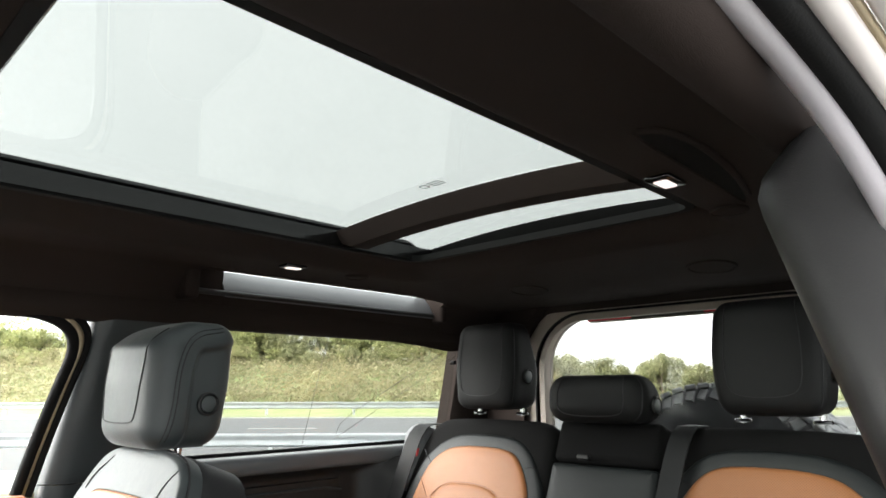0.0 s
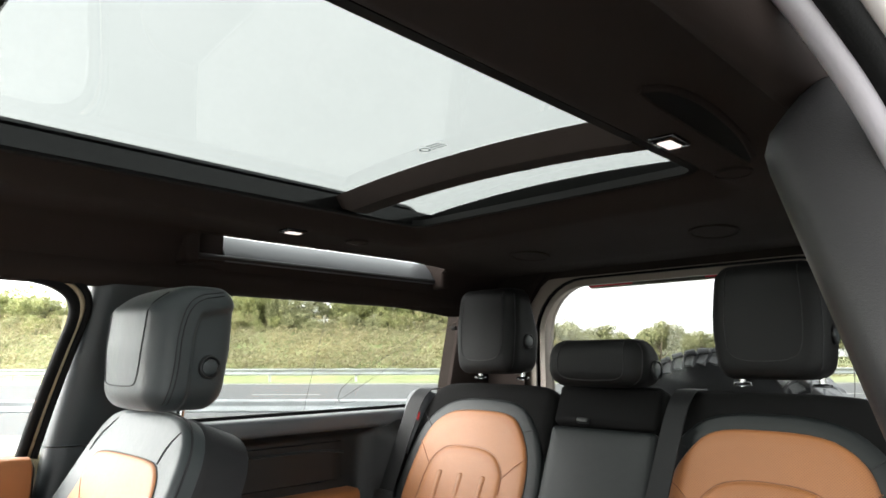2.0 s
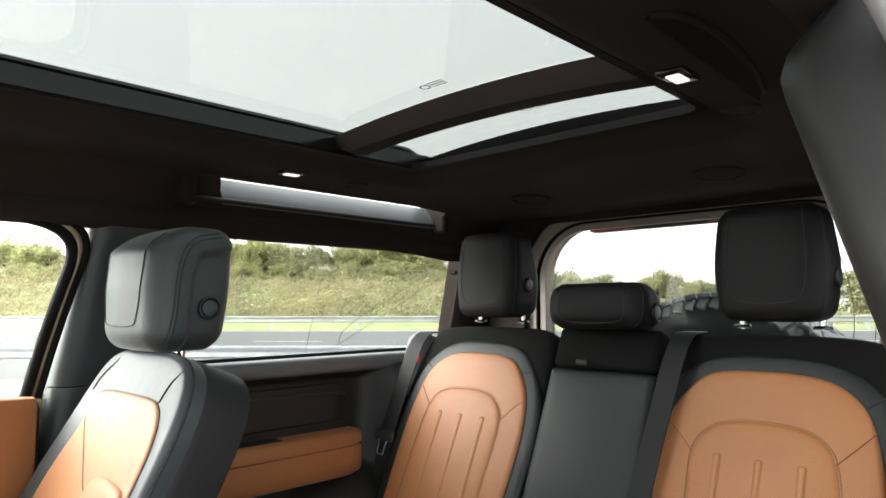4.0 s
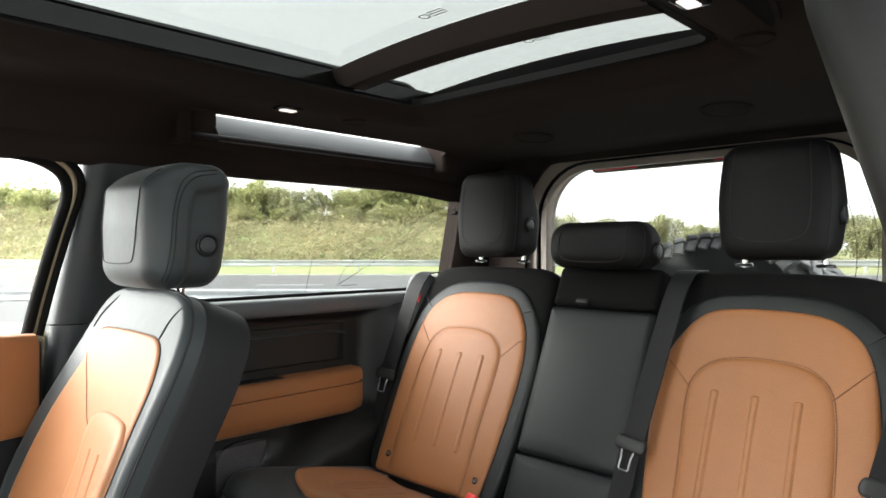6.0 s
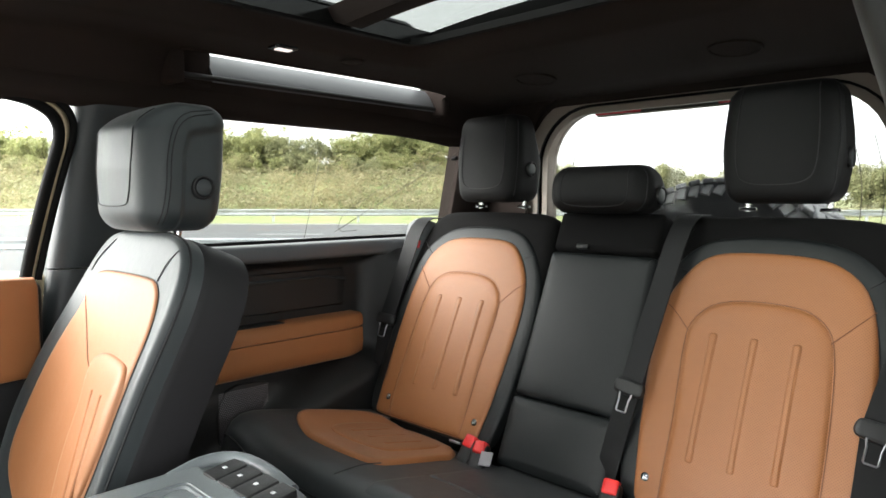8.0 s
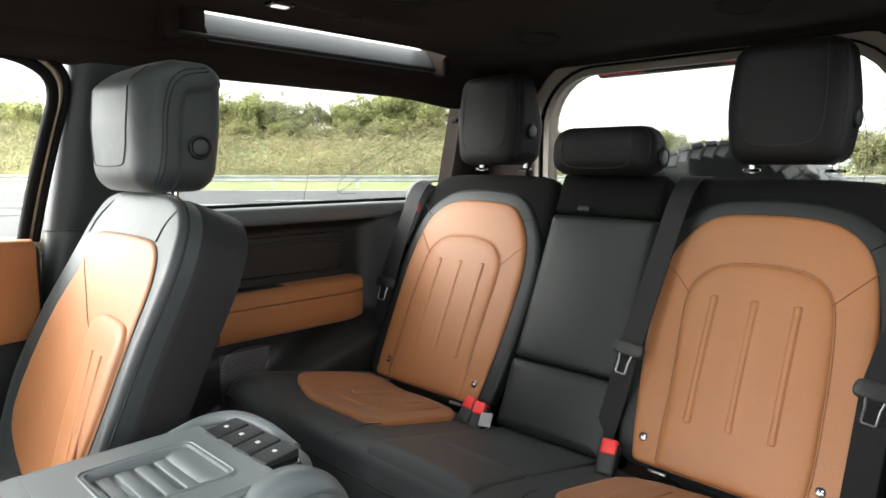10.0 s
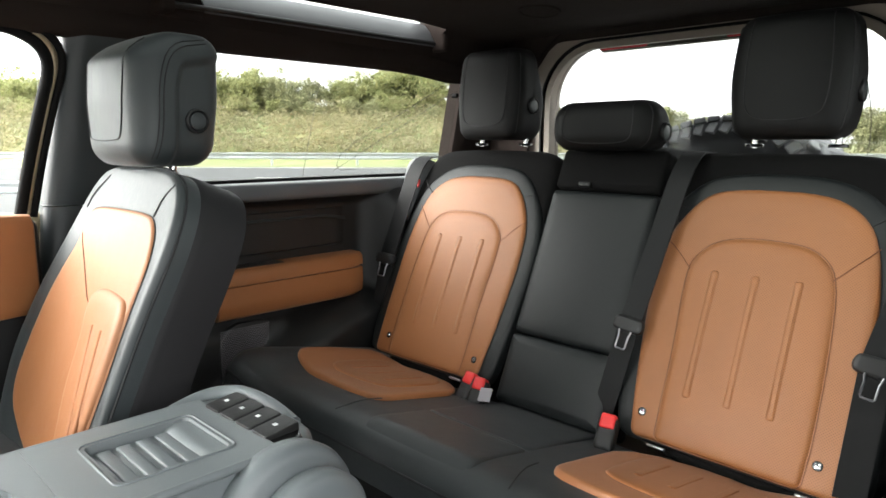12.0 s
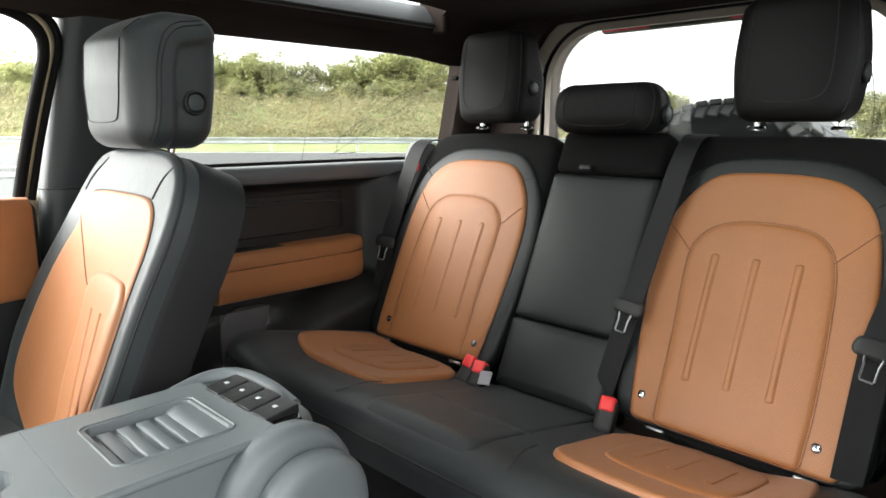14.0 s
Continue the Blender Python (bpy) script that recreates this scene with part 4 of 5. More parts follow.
part("lower_pad", pad(rounded(-0.140, 0.140, -0.08, 0.084, 0.012), -0.002, 0.05, 0.008, 0.014, 0), SHADED_LEATHER, middle)
part("head_panel", pad(rounded(-0.138, 0.138, 0.454, 0.558, 0.014), -0.006, 0.06, 0.002, 0.014, 0), BLACK_FABRIC, middle)
tab = part("pull_tab", block((-0.062, 0.455, -0.004), (-0.030, 0.468, 0.009), 0.004, 3), PLASTIC, middle, "black release tab")
headrest(middle, (0.133, 0.066, 0.056), middle.matrix_basis.inverted() @ pose(-0.006, 1.572, 0.988), "low black leather headrest", taper=0.02, lean=0.0)

# ---- bench cushion
bench = thing("rear_bench_cushion", pose(0, 1.31, 0.36, -12.5), "black leather rear bench cushion with tan seat panels", "bench seat")
SEC = [(0.10, -0.25), (0.10, -0.03), (0.03, -0.012), (-0.10, -0.010), (-0.20, -0.010), (-0.30, -0.010), (-0.345, -0.012), (-0.378, -0.020), (-0.400, -0.038), (-0.408, -0.062), (-0.404, -0.085), (-0.39, -0.12)]
SKIRT = [(-0.396, -0.086), (-0.335, -0.36), (-0.30, -0.36), (-0.36, -0.086)]


def side_lift(x):
    """The bench swells towards the cabin sides."""
    return 0.030 * smooth01(0.44, 0.60, abs(x)) - 0.05 * smooth01(0.63, 0.68, abs(x))


def long_body(sec, x0, x1, n, swell):
    bm = bmesh.new()
    rows = []
    for x in steps(x0, x1, n):
        e = smooth01(0.60, 0.67, abs(x))
        rows.append([bm.verts.new((x, y + 0.03 * e * (y < -0.2), z + (side_lift(x) if swell and z > -0.1 else 0))) for y, z in sec])
    for a, b in zip(rows, rows[1:]):
        for i in range(len(sec)):
            bm.faces.new((a[i], a[(i + 1) % len(sec)], b[(i + 1) % len(sec)], b[i]))
    bm.faces.new(rows[0])
    bm.faces.new(rows[-1][::-1])
    bmesh.ops.recalc_face_normals(bm, faces=bm.faces[:])
    return bm


part("body", long_body(SEC, -0.67, 0.67, 44, True), BENCH_LEATHER, bench)
part("front_skirt", long_body(SKIRT, -0.66, 0.66, 10, False), BLACK_FABRIC, bench, "black fabric front")


def bt(x, y):
    return -0.030 * smooth01(-0.355, -0.405, y)


CUSH = [(-0.162, 0.03), (-0.162, -0.20), (-0.160, -0.265), (-0.125, -0.285), (-0.02, -0.292), (0.10, -0.285), (0.18, -0.262), (0.205, -0.22), (0.20, -0.10), (0.175, 0.03)]
CUSH_IN = [(-0.105, 0.02), (-0.110, -0.17), (-0.09, -0.215), (0.0, -0.228), (0.10, -0.215), (0.125, -0.17), (0.12, 0.02)]
for x in (0.375, -0.375):
    s = 1 if x > 0 else -1

    def rise(px, py):
        return side_lift(px + x) + bt(px, py)

    def sided(pts):
        return [(s * a, b) for a, b in pts]
    part("tan_panel", moved(pad(sided(CUSH), 0.0015, 0.02, 0.0, 0.008, 2, rise), Matrix.Translation((x, 0, 0))), TAN_LEATHER, bench, "tan leather seat panel")
    part("inner_panel", moved(pad(sided(CUSH_IN), 0.0052, 0.02, 0.003, 0.008, 2, rise), Matrix.Translation((x, 0, 0))), TAN_PERFORATED, bench, "tan leather centre panel")
    for cx in (-0.055, 0.005, 0.065):
        part("rib", moved(pad(sided(rounded(cx - 0.0075, cx + 0.0075, -0.17, -0.05, 0.005, 3)), 0.0092, 0.01, 0.0, 0.003, 0, rise), Matrix.Translation((x, 0, 0))), TAN_PERFORATED, bench)
    seam([(s * 0.20, -0.282, 0.002), (s * 0.205, -0.33, 0.0015), (s * 0.22, -0.385, -0.018)], 0.0013, STITCH, bench, times=1)
part("middle_panel", pad(rounded(-0.132, 0.132, -0.392, -0.2135, 0.012), -0.0065, 0.02, 0.002, 0.006, 0, bt), BENCH_LEATHER, bench)
part("middle_rear_panel", pad(rounded(-0.132, 0.132, -0.2125, 0.05, 0.012), -0.0065, 0.02, 0.002, 0.006, 0, bt), BENCH_LEATHER, bench)
part("piping", tube([(x, -0.409 + 0.03 * smooth01(0.60, 0.67, abs(x)), -0.066 + (side_lift(x))) for x in steps(-0.65, 0.65, 40)], 0.0022, 6), STITCH, bench, "black sewn edge")


# ---- belts and buckles
def ribbon(pts, w, across, thick=0.0014):
    """Webbing along points, w wide along the given direction."""
    bm = bmesh.new()
    pts = [Vector(p) for p in chaikin([tuple(p) for p in pts], 2, False)]
    rows = []
    for i, p in enumerate(pts):
        d = (pts[min(i + 1, len(pts) - 1)] - pts[max(i - 1, 0)]).normalized()
        a = Vector(across)
        a = (a - d * a.dot(d)).normalized() * w / 2
        nn = d.cross(a).normalized() * thick
        rows.append([bm.verts.new(q) for q in (p - a - nn, p + a - nn, p + a + nn, p - a + nn)])
    for a, b in zip(rows, rows[1:]):
        for k in range(4):
            bm.faces.new((a[k], a[(k + 1) % 4], b[(k + 1) % 4], b[k]))
    bm.faces.new(rows[0])
    bm.faces.new(rows[-1][::-1])
    bmesh.ops.recalc_face_normals(bm, faces=bm.faces[:])
    return bm


def belt(top, tongue, foot, across, label):
    """A parked lap-and-shoulder belt with its tongue hanging on the webbing."""
    top, tongue, foot = Vector(top), Vector(tongue), Vector(foot)
    b = thing("seat_belt", Matrix.Translation(tongue), label, "seat belt", "seat belts")
    rel = [top + Vector((0, 0.09, 0.0)), top, top.lerp(tongue, 0.5), tongue]
    part("webbing", ribbon([p - tongue for p in rel], 0.047, across), WEBBING, b)
    low = [tongue + Vector((0, 0.004, 0.01)), tongue.lerp(foot, 0.5), foot]
    part("lower_webbing", ribbon([p - tongue for p in low], 0.046, across), WEBBING, b)
    d = (foot - top).normalized()
    a = Vector(across)
    a = (a - d * a.dot(d)).normalized()
    n = d.cross(a)
    if n.y > 0:
        n = -n
    turn = Matrix((a, -d, n)).transposed().to_4x4()
    bm = pad([(-0.034, -0.006), (-0.03, 0.012), (-0.02, 0.015), (0.02, 0.015), (0.03, 0.012), (0.034, -0.006), (0.026, -0.018), (-0.026, -0.018)], 0.010, 0.012, 0.002, 0.004, 2)
    tg = part("tongue", moved(bm, turn), PLASTIC, b, "black plastic belt tongue")
    hoop = [(-0.013, -0.014, 0.010), (-0.012, -0.022, 0.010), (-0.0105, -0.027, 0.010), (-0.0105, -0.050, 0.010), (-0.0085, -0.0525, 0.010), (0.0085, -0.0525, 0.010), (0.0105, -0.050, 0.010), (0.0105, -0.027, 0.010), (0.012, -0.022, 0.010), (0.013, -0.014, 0.010)]
    part("plate", moved(tube(hoop, 0.0019, 6), turn), TONGUE_STEEL, tg, "bright metal tongue plate")
    return b


belt((0.197, 1.548, 0.930), (0.168, 1.385, 0.585), (0.130, 1.345, 0.37), (1, 0, 0), "black belt hanging between middle and outer seat backs")
belt((0.650, 1.55, 0.90), (0.60, 1.365, 0.605), (0.588, 1.33, 0.39), (1, 0.3, 0), "black belt parked at the outer edge of the bench")
belt((-0.618, 1.543, 0.908), (-0.638, 1.43, 0.616), (-0.633, 1.373, 0.365), (1, 0.3, 0), "black belt parked beside the far window")


def buckle(x, y, z, turn, label, tan=False):
    b = thing("belt_buckle", pose(x, y, z, -35, 0, turn), label, "belt buckle", "belt buckles")
    part("case", cushion((0.02, 0.014, 0.034), 0.008, 6), PLASTIC, b, "black plastic buckle case")
    part("release_button", cushion((0.0155, 0.0115, 0.015), 0.004, 5, lambda p: p + Vector((0, -0.006, 0.024))), RED, b, "red release button")


buckle(0.176, 1.298, 0.378, 10, "black buckle with red button at the bench crease")
buckle(-0.200, 1.302, 0.370, -10, "black buckle with red button beside the tan cushion")
buckle(-0.160, 1.294, 0.368, 5, "black buckle with red button and white tag")
tag = link("belt_tag", block((-0.014, -0.002, -0.018), (0.014, 0.002, 0.018), 0.001), GREY)
tag.matrix_basis = pose(-0.122, 1.275, 0.384, -55, 0, 25)
tagged(tag, "small pale belt label beside the buckles", "label")

# ---- far front seat
FM = pose(-0.445, 0.64, 0.86, 68, 0, 0)
fseat = thing("front_seat", FM, "black leather front seat with tan centre panels and headrest", "car seat")


def wing(s, h):
    """The bolsters stand forward of the middle, more so towards the door."""
    return (0.026 if s < 0 else 0.008) * smooth01(0.06, 0.26, abs(s)) * smooth01(0.05, -0.25, h)


shell = [(-0.15, -0.62), (-0.19, -0.50), (-0.215, -0.42), (-0.232, -0.335), (-0.216, -0.24), (-0.192, -0.083), (-0.180, -0.02), (-0.15, 0.030), (-0.10, 0.050), (0.0, 0.054), (0.12, 0.054), (0.19, 0.038), (0.228, 0.0), (0.241, -0.06), (0.239, -0.12), (0.228, -0.22), (0.219, -0.38), (0.21, -0.62)]
part("back_shell", pad([(a + (0.003 if a > 0 else -0.004), b + 0.002) for a, b in shell], -0.028, 0.095, 0.0, 0.024, 2, wing), BACK_FABRIC, fseat, "dark vinyl seat back shell")
part("leather_border", pad(shell, 0.0, 0.045, 0.0, 0.011, 2, wing), BLACK_LEATHER, fseat, "black leather seat face")
part("edge_piping", tube([(a, b, -0.014 + wing(a, b)) for a, b in chaikin(grow(shell, 0.001, 0, -0.25), 2)], 0.0022, 6, True), STITCH, fseat, "black sewn edge")
FTAN = [(-0.158, -0.43), (-0.176, -0.381), (-0.172, -0.29), (-0.152, -0.174), (-0.122, -0.10), (-0.126, -0.066), (-0.112, -0.040), (-0.085, -0.033), (0.0, -0.030), (0.125, -0.030), (0.160, -0.036), (0.190, -0.060), (0.206, -0.113), (0.200, -0.18), (0.196, -0.343), (0.18, -0.46), (0.06, -0.50), (-0.06, -0.49), (-0.118, -0.462)]
part("tan_panel", pad(FTAN, 0.005, 0.03, 0.0, 0.008, 2, wing), TAN_LEATHER, fseat, "tan leather face panel")
FIN = [(0.10, -0.50), (0.082, -0.43), (0.052, -0.353), (0.044, -0.256), (0.026, -0.215), (0.036, -0.180), (0.075, -0.168), (0.14, -0.170), (0.196, -0.178), (0.196, -0.25), (0.192, -0.343), (0.176, -0.455)]
part("inner_panel", pad(FIN, 0.0125, 0.03, 0.004, 0.011, 2, wing), TAN_LEATHER, fseat, "tan leather lumbar panel")
for a0, a1 in (((0.099, -0.232), (0.150, -0.40)), ((0.145, -0.232), (0.176, -0.40))):
    part("rib", tube([(a0[0] + (a1[0] - a0[0]) * k, a0[1] + (a1[1] - a0[1]) * k, 0.0150 + wing(a0[0] + (a1[0] - a0[0]) * k, a0[1] + (a1[1] - a0[1]) * k)) for k in steps(0, 1, 8)], 0.0032, 8), TAN_LEATHER, fseat)
seam([(-0.115, -0.09, 0.0075), (-0.098, -0.109, 0.0068), (-0.052, -0.147, 0.0063), (0.005, -0.195, 0.0063), (0.024, -0.205, 0.0063)], 0.0008, TAN_SEAM, fseat, times=1)
seam([(a, b, 0.0010 + wing(a, b)) for a, b in chaikin(FTAN, 2)], 0.0008, STITCH, fseat, times=0, closed=True)
seam([(0.158, -0.034, 0.002), (0.169, -0.001, 0.0015), (0.193, 0.022, 0.0)], 0.0012, STITCH, fseat, times=1)
seam([(-0.091, 0.030, 0.0), (-0.138, -0.008, 0.0025), (-0.150, -0.039, 0.003)], 0.0013, STITCH, fseat, times=1)
finv = FM.inverted()
part("cushion", moved(cushion((0.26, 0.26, 0.09), 0.05, 8), finv @ pose(-0.445, 0.24, 0.32)), BLACK_LEATHER, fseat)
part("base", moved(block((-0.22, -0.22, 0), (0.22, 0.25, 0.25), 0.02), finv @ pose(-0.445, 0.24, -0.02)), PLASTIC, fseat)


def front_head(p):
    k = p.z / 0.115
    back = smooth01(-0.02, 0.07, p.y)
    x = p.x * (1 - 0.06 * max(0, -k) ** 1.5 - 0.05 * back - 0.03 * max(0, k))
    y = p.y * (1 - 0.10 * max(0, -k)) + 0.006 * k - 0.012 * (1 - (p.x / 0.12) ** 2) * (p.y < 0)
    z = p.z - 0.022 * smooth01(0.0, -0.075, p.y) * max(0, k)
    if p.x > 0.04:
        # the side is set in under a rolled cap
        x -= 0.007 * smooth01(-0.020, -0.008, p.y - 0.25 * max(0, p.z - 0.02)) * smooth01(0.064, 0.052, p.z - 0.22 * p.y)
    return Vector((x, y, z))


bm = cushion((0.130, 0.080, 0.115), 0.042, 44, front_head)
hv = tree_of(bm)
fhead = part("headrest", bm, BLACK_LEATHER, fseat, "black leather headrest with flat side")
fhead.matrix_basis = finv @ pose(-0.442, 0.702, 1.022)
seam([(-0.075, -0.5, 0.10), (-0.085, -0.5, 0.0), (-0.08, -0.5, -0.06), (-0.07, -0.5, -0.068), (0, -0.5, -0.07), (0.058, -0.5, -0.068), (0.07, -0.5, -0.06), (0.085, -0.5, 0.0), (0.088, -0.5, 0.10)], 0.0012, STITCH, fhead, "seam", hv, (0, 1, 0))
for off in (0.0, 0.007):
    seam([(0.5, -0.055 + off, -0.10), (0.5, -0.045 + off, -0.05), (0.5, -0.042 + off, 0.03), (0.5, -0.02 + off, 0.092 - off), (0.5, 0.05, 0.104 - off)], 0.0011, STITCH, fhead, "seam", hv, (-1, 0, 0))
fb = part("button", moved(disc(0.0215, 0.009, 0.003, 32, 0.0155), pose(0.118, 0.024, -0.036, 0, 90, 0)), PLASTIC, fhead, "round black adjuster button")
part("cap", moved(disc(0.015, 0.008, 0.002, 28), pose(0.118, 0.024, -0.036, 0, 90, 0)), SATIN, fb)
for dx in (-0.07, 0.07):
    part("post", moved(tube([(-0.445 + dx, 0.70, 0.895), (-0.445 + dx, 0.705, 0.93)], 0.007, 12), finv), CHROME, fseat, "chrome headrest post")

# ---- centre console: folded middle seat back with tray, cup holder and switches
console = thing("centre_console", pose(0, 0, 0.57), "grey plastic centre console with ribbed tray and four switches", "console")


def slab(outline, hole, z0, z1, r, depth=0.012):
    """A flat plate with rounded rim and one sunken well bounded by a second list of equal length."""
    bm = bmesh.new()
    n = len(outline)
    cx, cy = sum(p[0] for p in outline) / n, sum(p[1] for p in outline) / n
    hx, hy = sum(p[0] for p in hole) / n, sum(p[1] for p in hole) / n
    rings = []
    for z, ins in ((z0, 0), (z1 - r, 0), (z1 - r * 0.3, r * 0.3), (z1, r)):
        ring = []
        for x, y in outline:
            d = Vector((cx - x, cy - y)).normalized() * ins
            ring.append(bm.verts.new((x + d.x, y + d.y, z)))
        rings.append(ring)
    for k, z in ((1.0, z1), (0.985, z1 - 0.003), (0.96, z1 - depth)):
        rings.append([bm.verts.new((hx + (x - hx) * k, hy + (y - hy) * k, z)) for x, y in hole])
    for a, b in zip(rings, rings[1:]):
        for k in range(n):
            bm.faces.new((a[k], a[(k + 1) % n], b[(k + 1) % n], b[k]))
    bm.faces.new(rings[-1])
    bmesh.ops.recalc_face_normals(bm, faces=bm.faces[:])
    return bm


part("top", slab(rounded(-0.115, 0.112, 0.3702, 0.605, 0.002), rounded(-0.064, 0.062, 0.428, 0.564, 0.010), -0.06, 0.0, 0.0008), CONSOLE, console, crisp=12)
ring = [(0.038 * math.cos(2 * math.pi * (k + 3) / 28), 0.295 + 0.042 * math.sin(2 * math.pi * (k + 3) / 28)) for k in range(28)]
part("cup_holder", slab(rounded(-0.115, 0.112, 0.10, 0.370, 0.002), ring, -0.06, 0.0, 0.0008, 0.055), CONSOLE, console, "grey plate with a round cup holder", crisp=12)
for x in (-0.114, 0.111):
    part("edge_trim", tube([(x, y, -0.0055) for y in steps(0.11, 0.60, 8)], 0.006, 10), CONSOLE, console, "rounded console edge")
part("tray_floor", block((-0.060, 0.434, -0.013), (0.058, 0.558, -0.0115), 0.0005, 1), CONSOLE, console)
for k in range(5):
    y = 0.439 + 0.0245 * k
    part("tray_rib", block((-0.054, y, -0.0125), (0.052, y + 0.017, -0.0075), 0.002), CONSOLE, console, "raised grey tray rib")
part("tray_rim", tube([(x, y, 0.0) for x, y in rounded(-0.070, 0.068, 0.422, 0.570, 0.014)], 0.002, 8, True), CONSOLE, console)
part("side_body", block((-0.108, 0.10, -0.588), (0.104, 0.62, -0.03), 0.02, 3), CONSOLE, console, "grey console body")
part("side_ledge", block((0.095, 0.12, -0.12), (0.122, 0.56, -0.075), 0.012, 3), CONSOLE, console, "moulded ledge along the side")
end = [(-0.128, 0.52), (-0.132, 0.62), (-0.10, 0.672), (0.02, 0.686), (0.09, 0.676), (0.118, 0.62), (0.110, 0.52)]
part("switch_housing", pad(end, -0.004, 0.12, 0.0, 0.020, 2), CONSOLE, console, "rounded switch housing")
part("housing_brow", tube(chaikin([(-0.118, 0.565, -0.012), (-0.124, 0.62, -0.002), (-0.095, 0.660, 0.002), (-0.03, 0.674, -0.004), (0.03, 0.676, -0.018)], 2, False), 0.012, 10), CONSOLE, console, "raised edge behind the switches")
part("switch_well", pad([(-0.092, 0.592), (-0.092, 0.655), (0.10, 0.665), (0.095, 0.585)], -0.0025, 0.01, 0.0, 0.002, 1), GLOSS, console, "dark well under the switches")
for k in range(4):
    x = -0.062 + 0.041 * k
    at = pose(x, 0.624 + 0.0015 * k, -0.012, 3, 0, 2)
    sw = part("switch", moved(cushion((0.0185, 0.026, 0.009), 0.003, 5, lambda p: p + Vector((0, 0, 0.010 + 0.06 * p.y))), at), PLASTIC, console, "black rocker switch")
    part("mark", moved(block((-0.0035, -0.003, 0.0192), (0.0035, 0.003, 0.0197), 0.0001, 1), at), WHITE_MARK, sw, "pale switch symbol")
hinge = part("hinge_cover", moved(lathe([(0.001, -0.025), (0.084, -0.025), (0.094, -0.018), (0.096, 0.0), (0.093, 0.012), (0.080, 0.020), (0.001, 0.022)], 48), pose(0.128, 0.602, -0.086, 0, 90, 0)), CONSOLE, console, "round grey hinge cover")
part("hinge_cap", moved(lathe([(0.001, -0.02), (0.072, -0.02), (0.079, -0.01), (0.080, 0.008), (0.074, 0.017), (0.055, 0.021), (0.001, 0.022)], 48), pose(0.166, 0.612, -0.096, 0, 90, 0)), CONSOLE, hinge, "stepped hinge cap")

# ---------------------------------------------------------------- spare wheel behind the rear door
spare = thing("spare_wheel", pose(0.025, 2.27, 0.633), "off-road spare wheel mounted behind the rear door", "wheel")
prof = [(0.20, -0.10), (0.24, -0.118), (0.30, -0.128), (0.35, -0.125), (0.378, -0.112), (0.386, -0.09), (0.386, 0.09), (0.378, 0.112), (0.35, 0.125), (0.30, 0.128), (0.24, 0.118), (0.20, 0.10)]
tyre = part("tyre", moved(lathe(prof, 96, True), Matrix.Rotation(radians(90), 4, "X")), TYRE, spare, "dark grey off-road tyre")
lug = block((-0.0165, -0.040, -0.008), (0.0165, 0.040, 0.008), 0.003, 1)
lug_me = bpy.data.meshes.new("tread_lug")
lug.to_mesh(lug_me)
lug.free()
lug_me.materials.append(LUG)
for i in range(58):
    a = 2 * math.pi * i / 58
    for row, yy in enumerate((-0.085, 0.0, 0.085)):
        aa = a + (math.pi / 58 if row == 1 else 0)
        lg = new("tread_lug", lug_me)
        lg.parent = tyre
        lg.matrix_basis = Matrix.Rotation(aa, 4, "Y") @ Matrix.Translation((0, yy, 0.389)) @ Matrix.Rotation(radians((25, -20, 155)[row]), 4, "Z")
    lg = new("tread_lug", lug_me)
    lg.parent = tyre
    lg.matrix_basis = Matrix.Rotation(a + 0.03, 4, "Y") @ Matrix.Translation((0, -0.118, 0.362)) @ Matrix.Rotation(radians(62), 4, "X") @ Matrix.Rotation(radians(-18), 4, "Z") @ Matrix.Scale(0.45, 4, (0, 1, 0)) @ Matrix.Scale(0.85, 4, (1, 0, 0))
part("rim", moved(lathe([(0.001, -0.03), (0.12, -0.03), (0.19, -0.09), (0.205, -0.10), (0.205, 0.10), (0.001, 0.09)], 48), Matrix.Rotation(radians(90), 4, "X")), GLOSS, spare)

# ---------------------------------------------------------------- plain outer body that the cabin stands on
shell_body = thing("car_body", pose(0, 0, 0), "plain gold painted outer body around the cabin", "car body", kind="structure")
part("far_side", block((-0.86, -0.98, -0.30), (-0.81, 2.03, 0.80), 0.02), GOLD_PAINT, shell_body)
part("near_side", block((0.81, 0.72, -0.30), (0.86, 2.03, 0.80), 0.02), GOLD_PAINT, shell_body)
part("near_sill", block((0.79, -0.98, -0.30), (0.86, 0.71, -0.03), 0.02), GOLD_PAINT, shell_body)
part("bonnet", block((-0.84, -2.05, -0.25), (0.84, -1.07, 0.66), 0.08, 4), GOLD_PAINT, shell_body)
part("underbody", block((-0.62, -1.95, -0.40), (0.62, 1.95, -0.07), 0.04), RUBBER, shell_body)


def road_wheel(x, y):
    w = thing("wheel", pose(x, y, -0.32), "off-road wheel standing on the concrete", "wheel", "road wheels")
    part("tyre", moved(lathe(prof, 64, True), Matrix.Rotation(radians(90), 4, "Y")), TYRE, w)
    part("rim", moved(lathe([(0.001, -0.03), (0.12, -0.03), (0.19, -0.09), (0.205, -0.10), (0.205, 0.10), (0.001, 0.09)], 40), Matrix.Rotation(radians(90), 4, "Y")), GLOSS, w)


for x in (-0.78, 0.78):
    for y in (-1.45, 1.25):
        road_wheel(x, y)

# ---------------------------------------------------------------- outside
HEAD = radians(44.3)
EYE = Vector((0.82, 0.17))
AHEAD, ASIDE = Vector((-math.sin(HEAD), math.cos(HEAD))), Vector((math.cos(HEAD), math.sin(HEAD)))


def out_xy(side, depth):
    p = EYE + ASIDE * side + AHEAD * depth
    return p.x, p.y


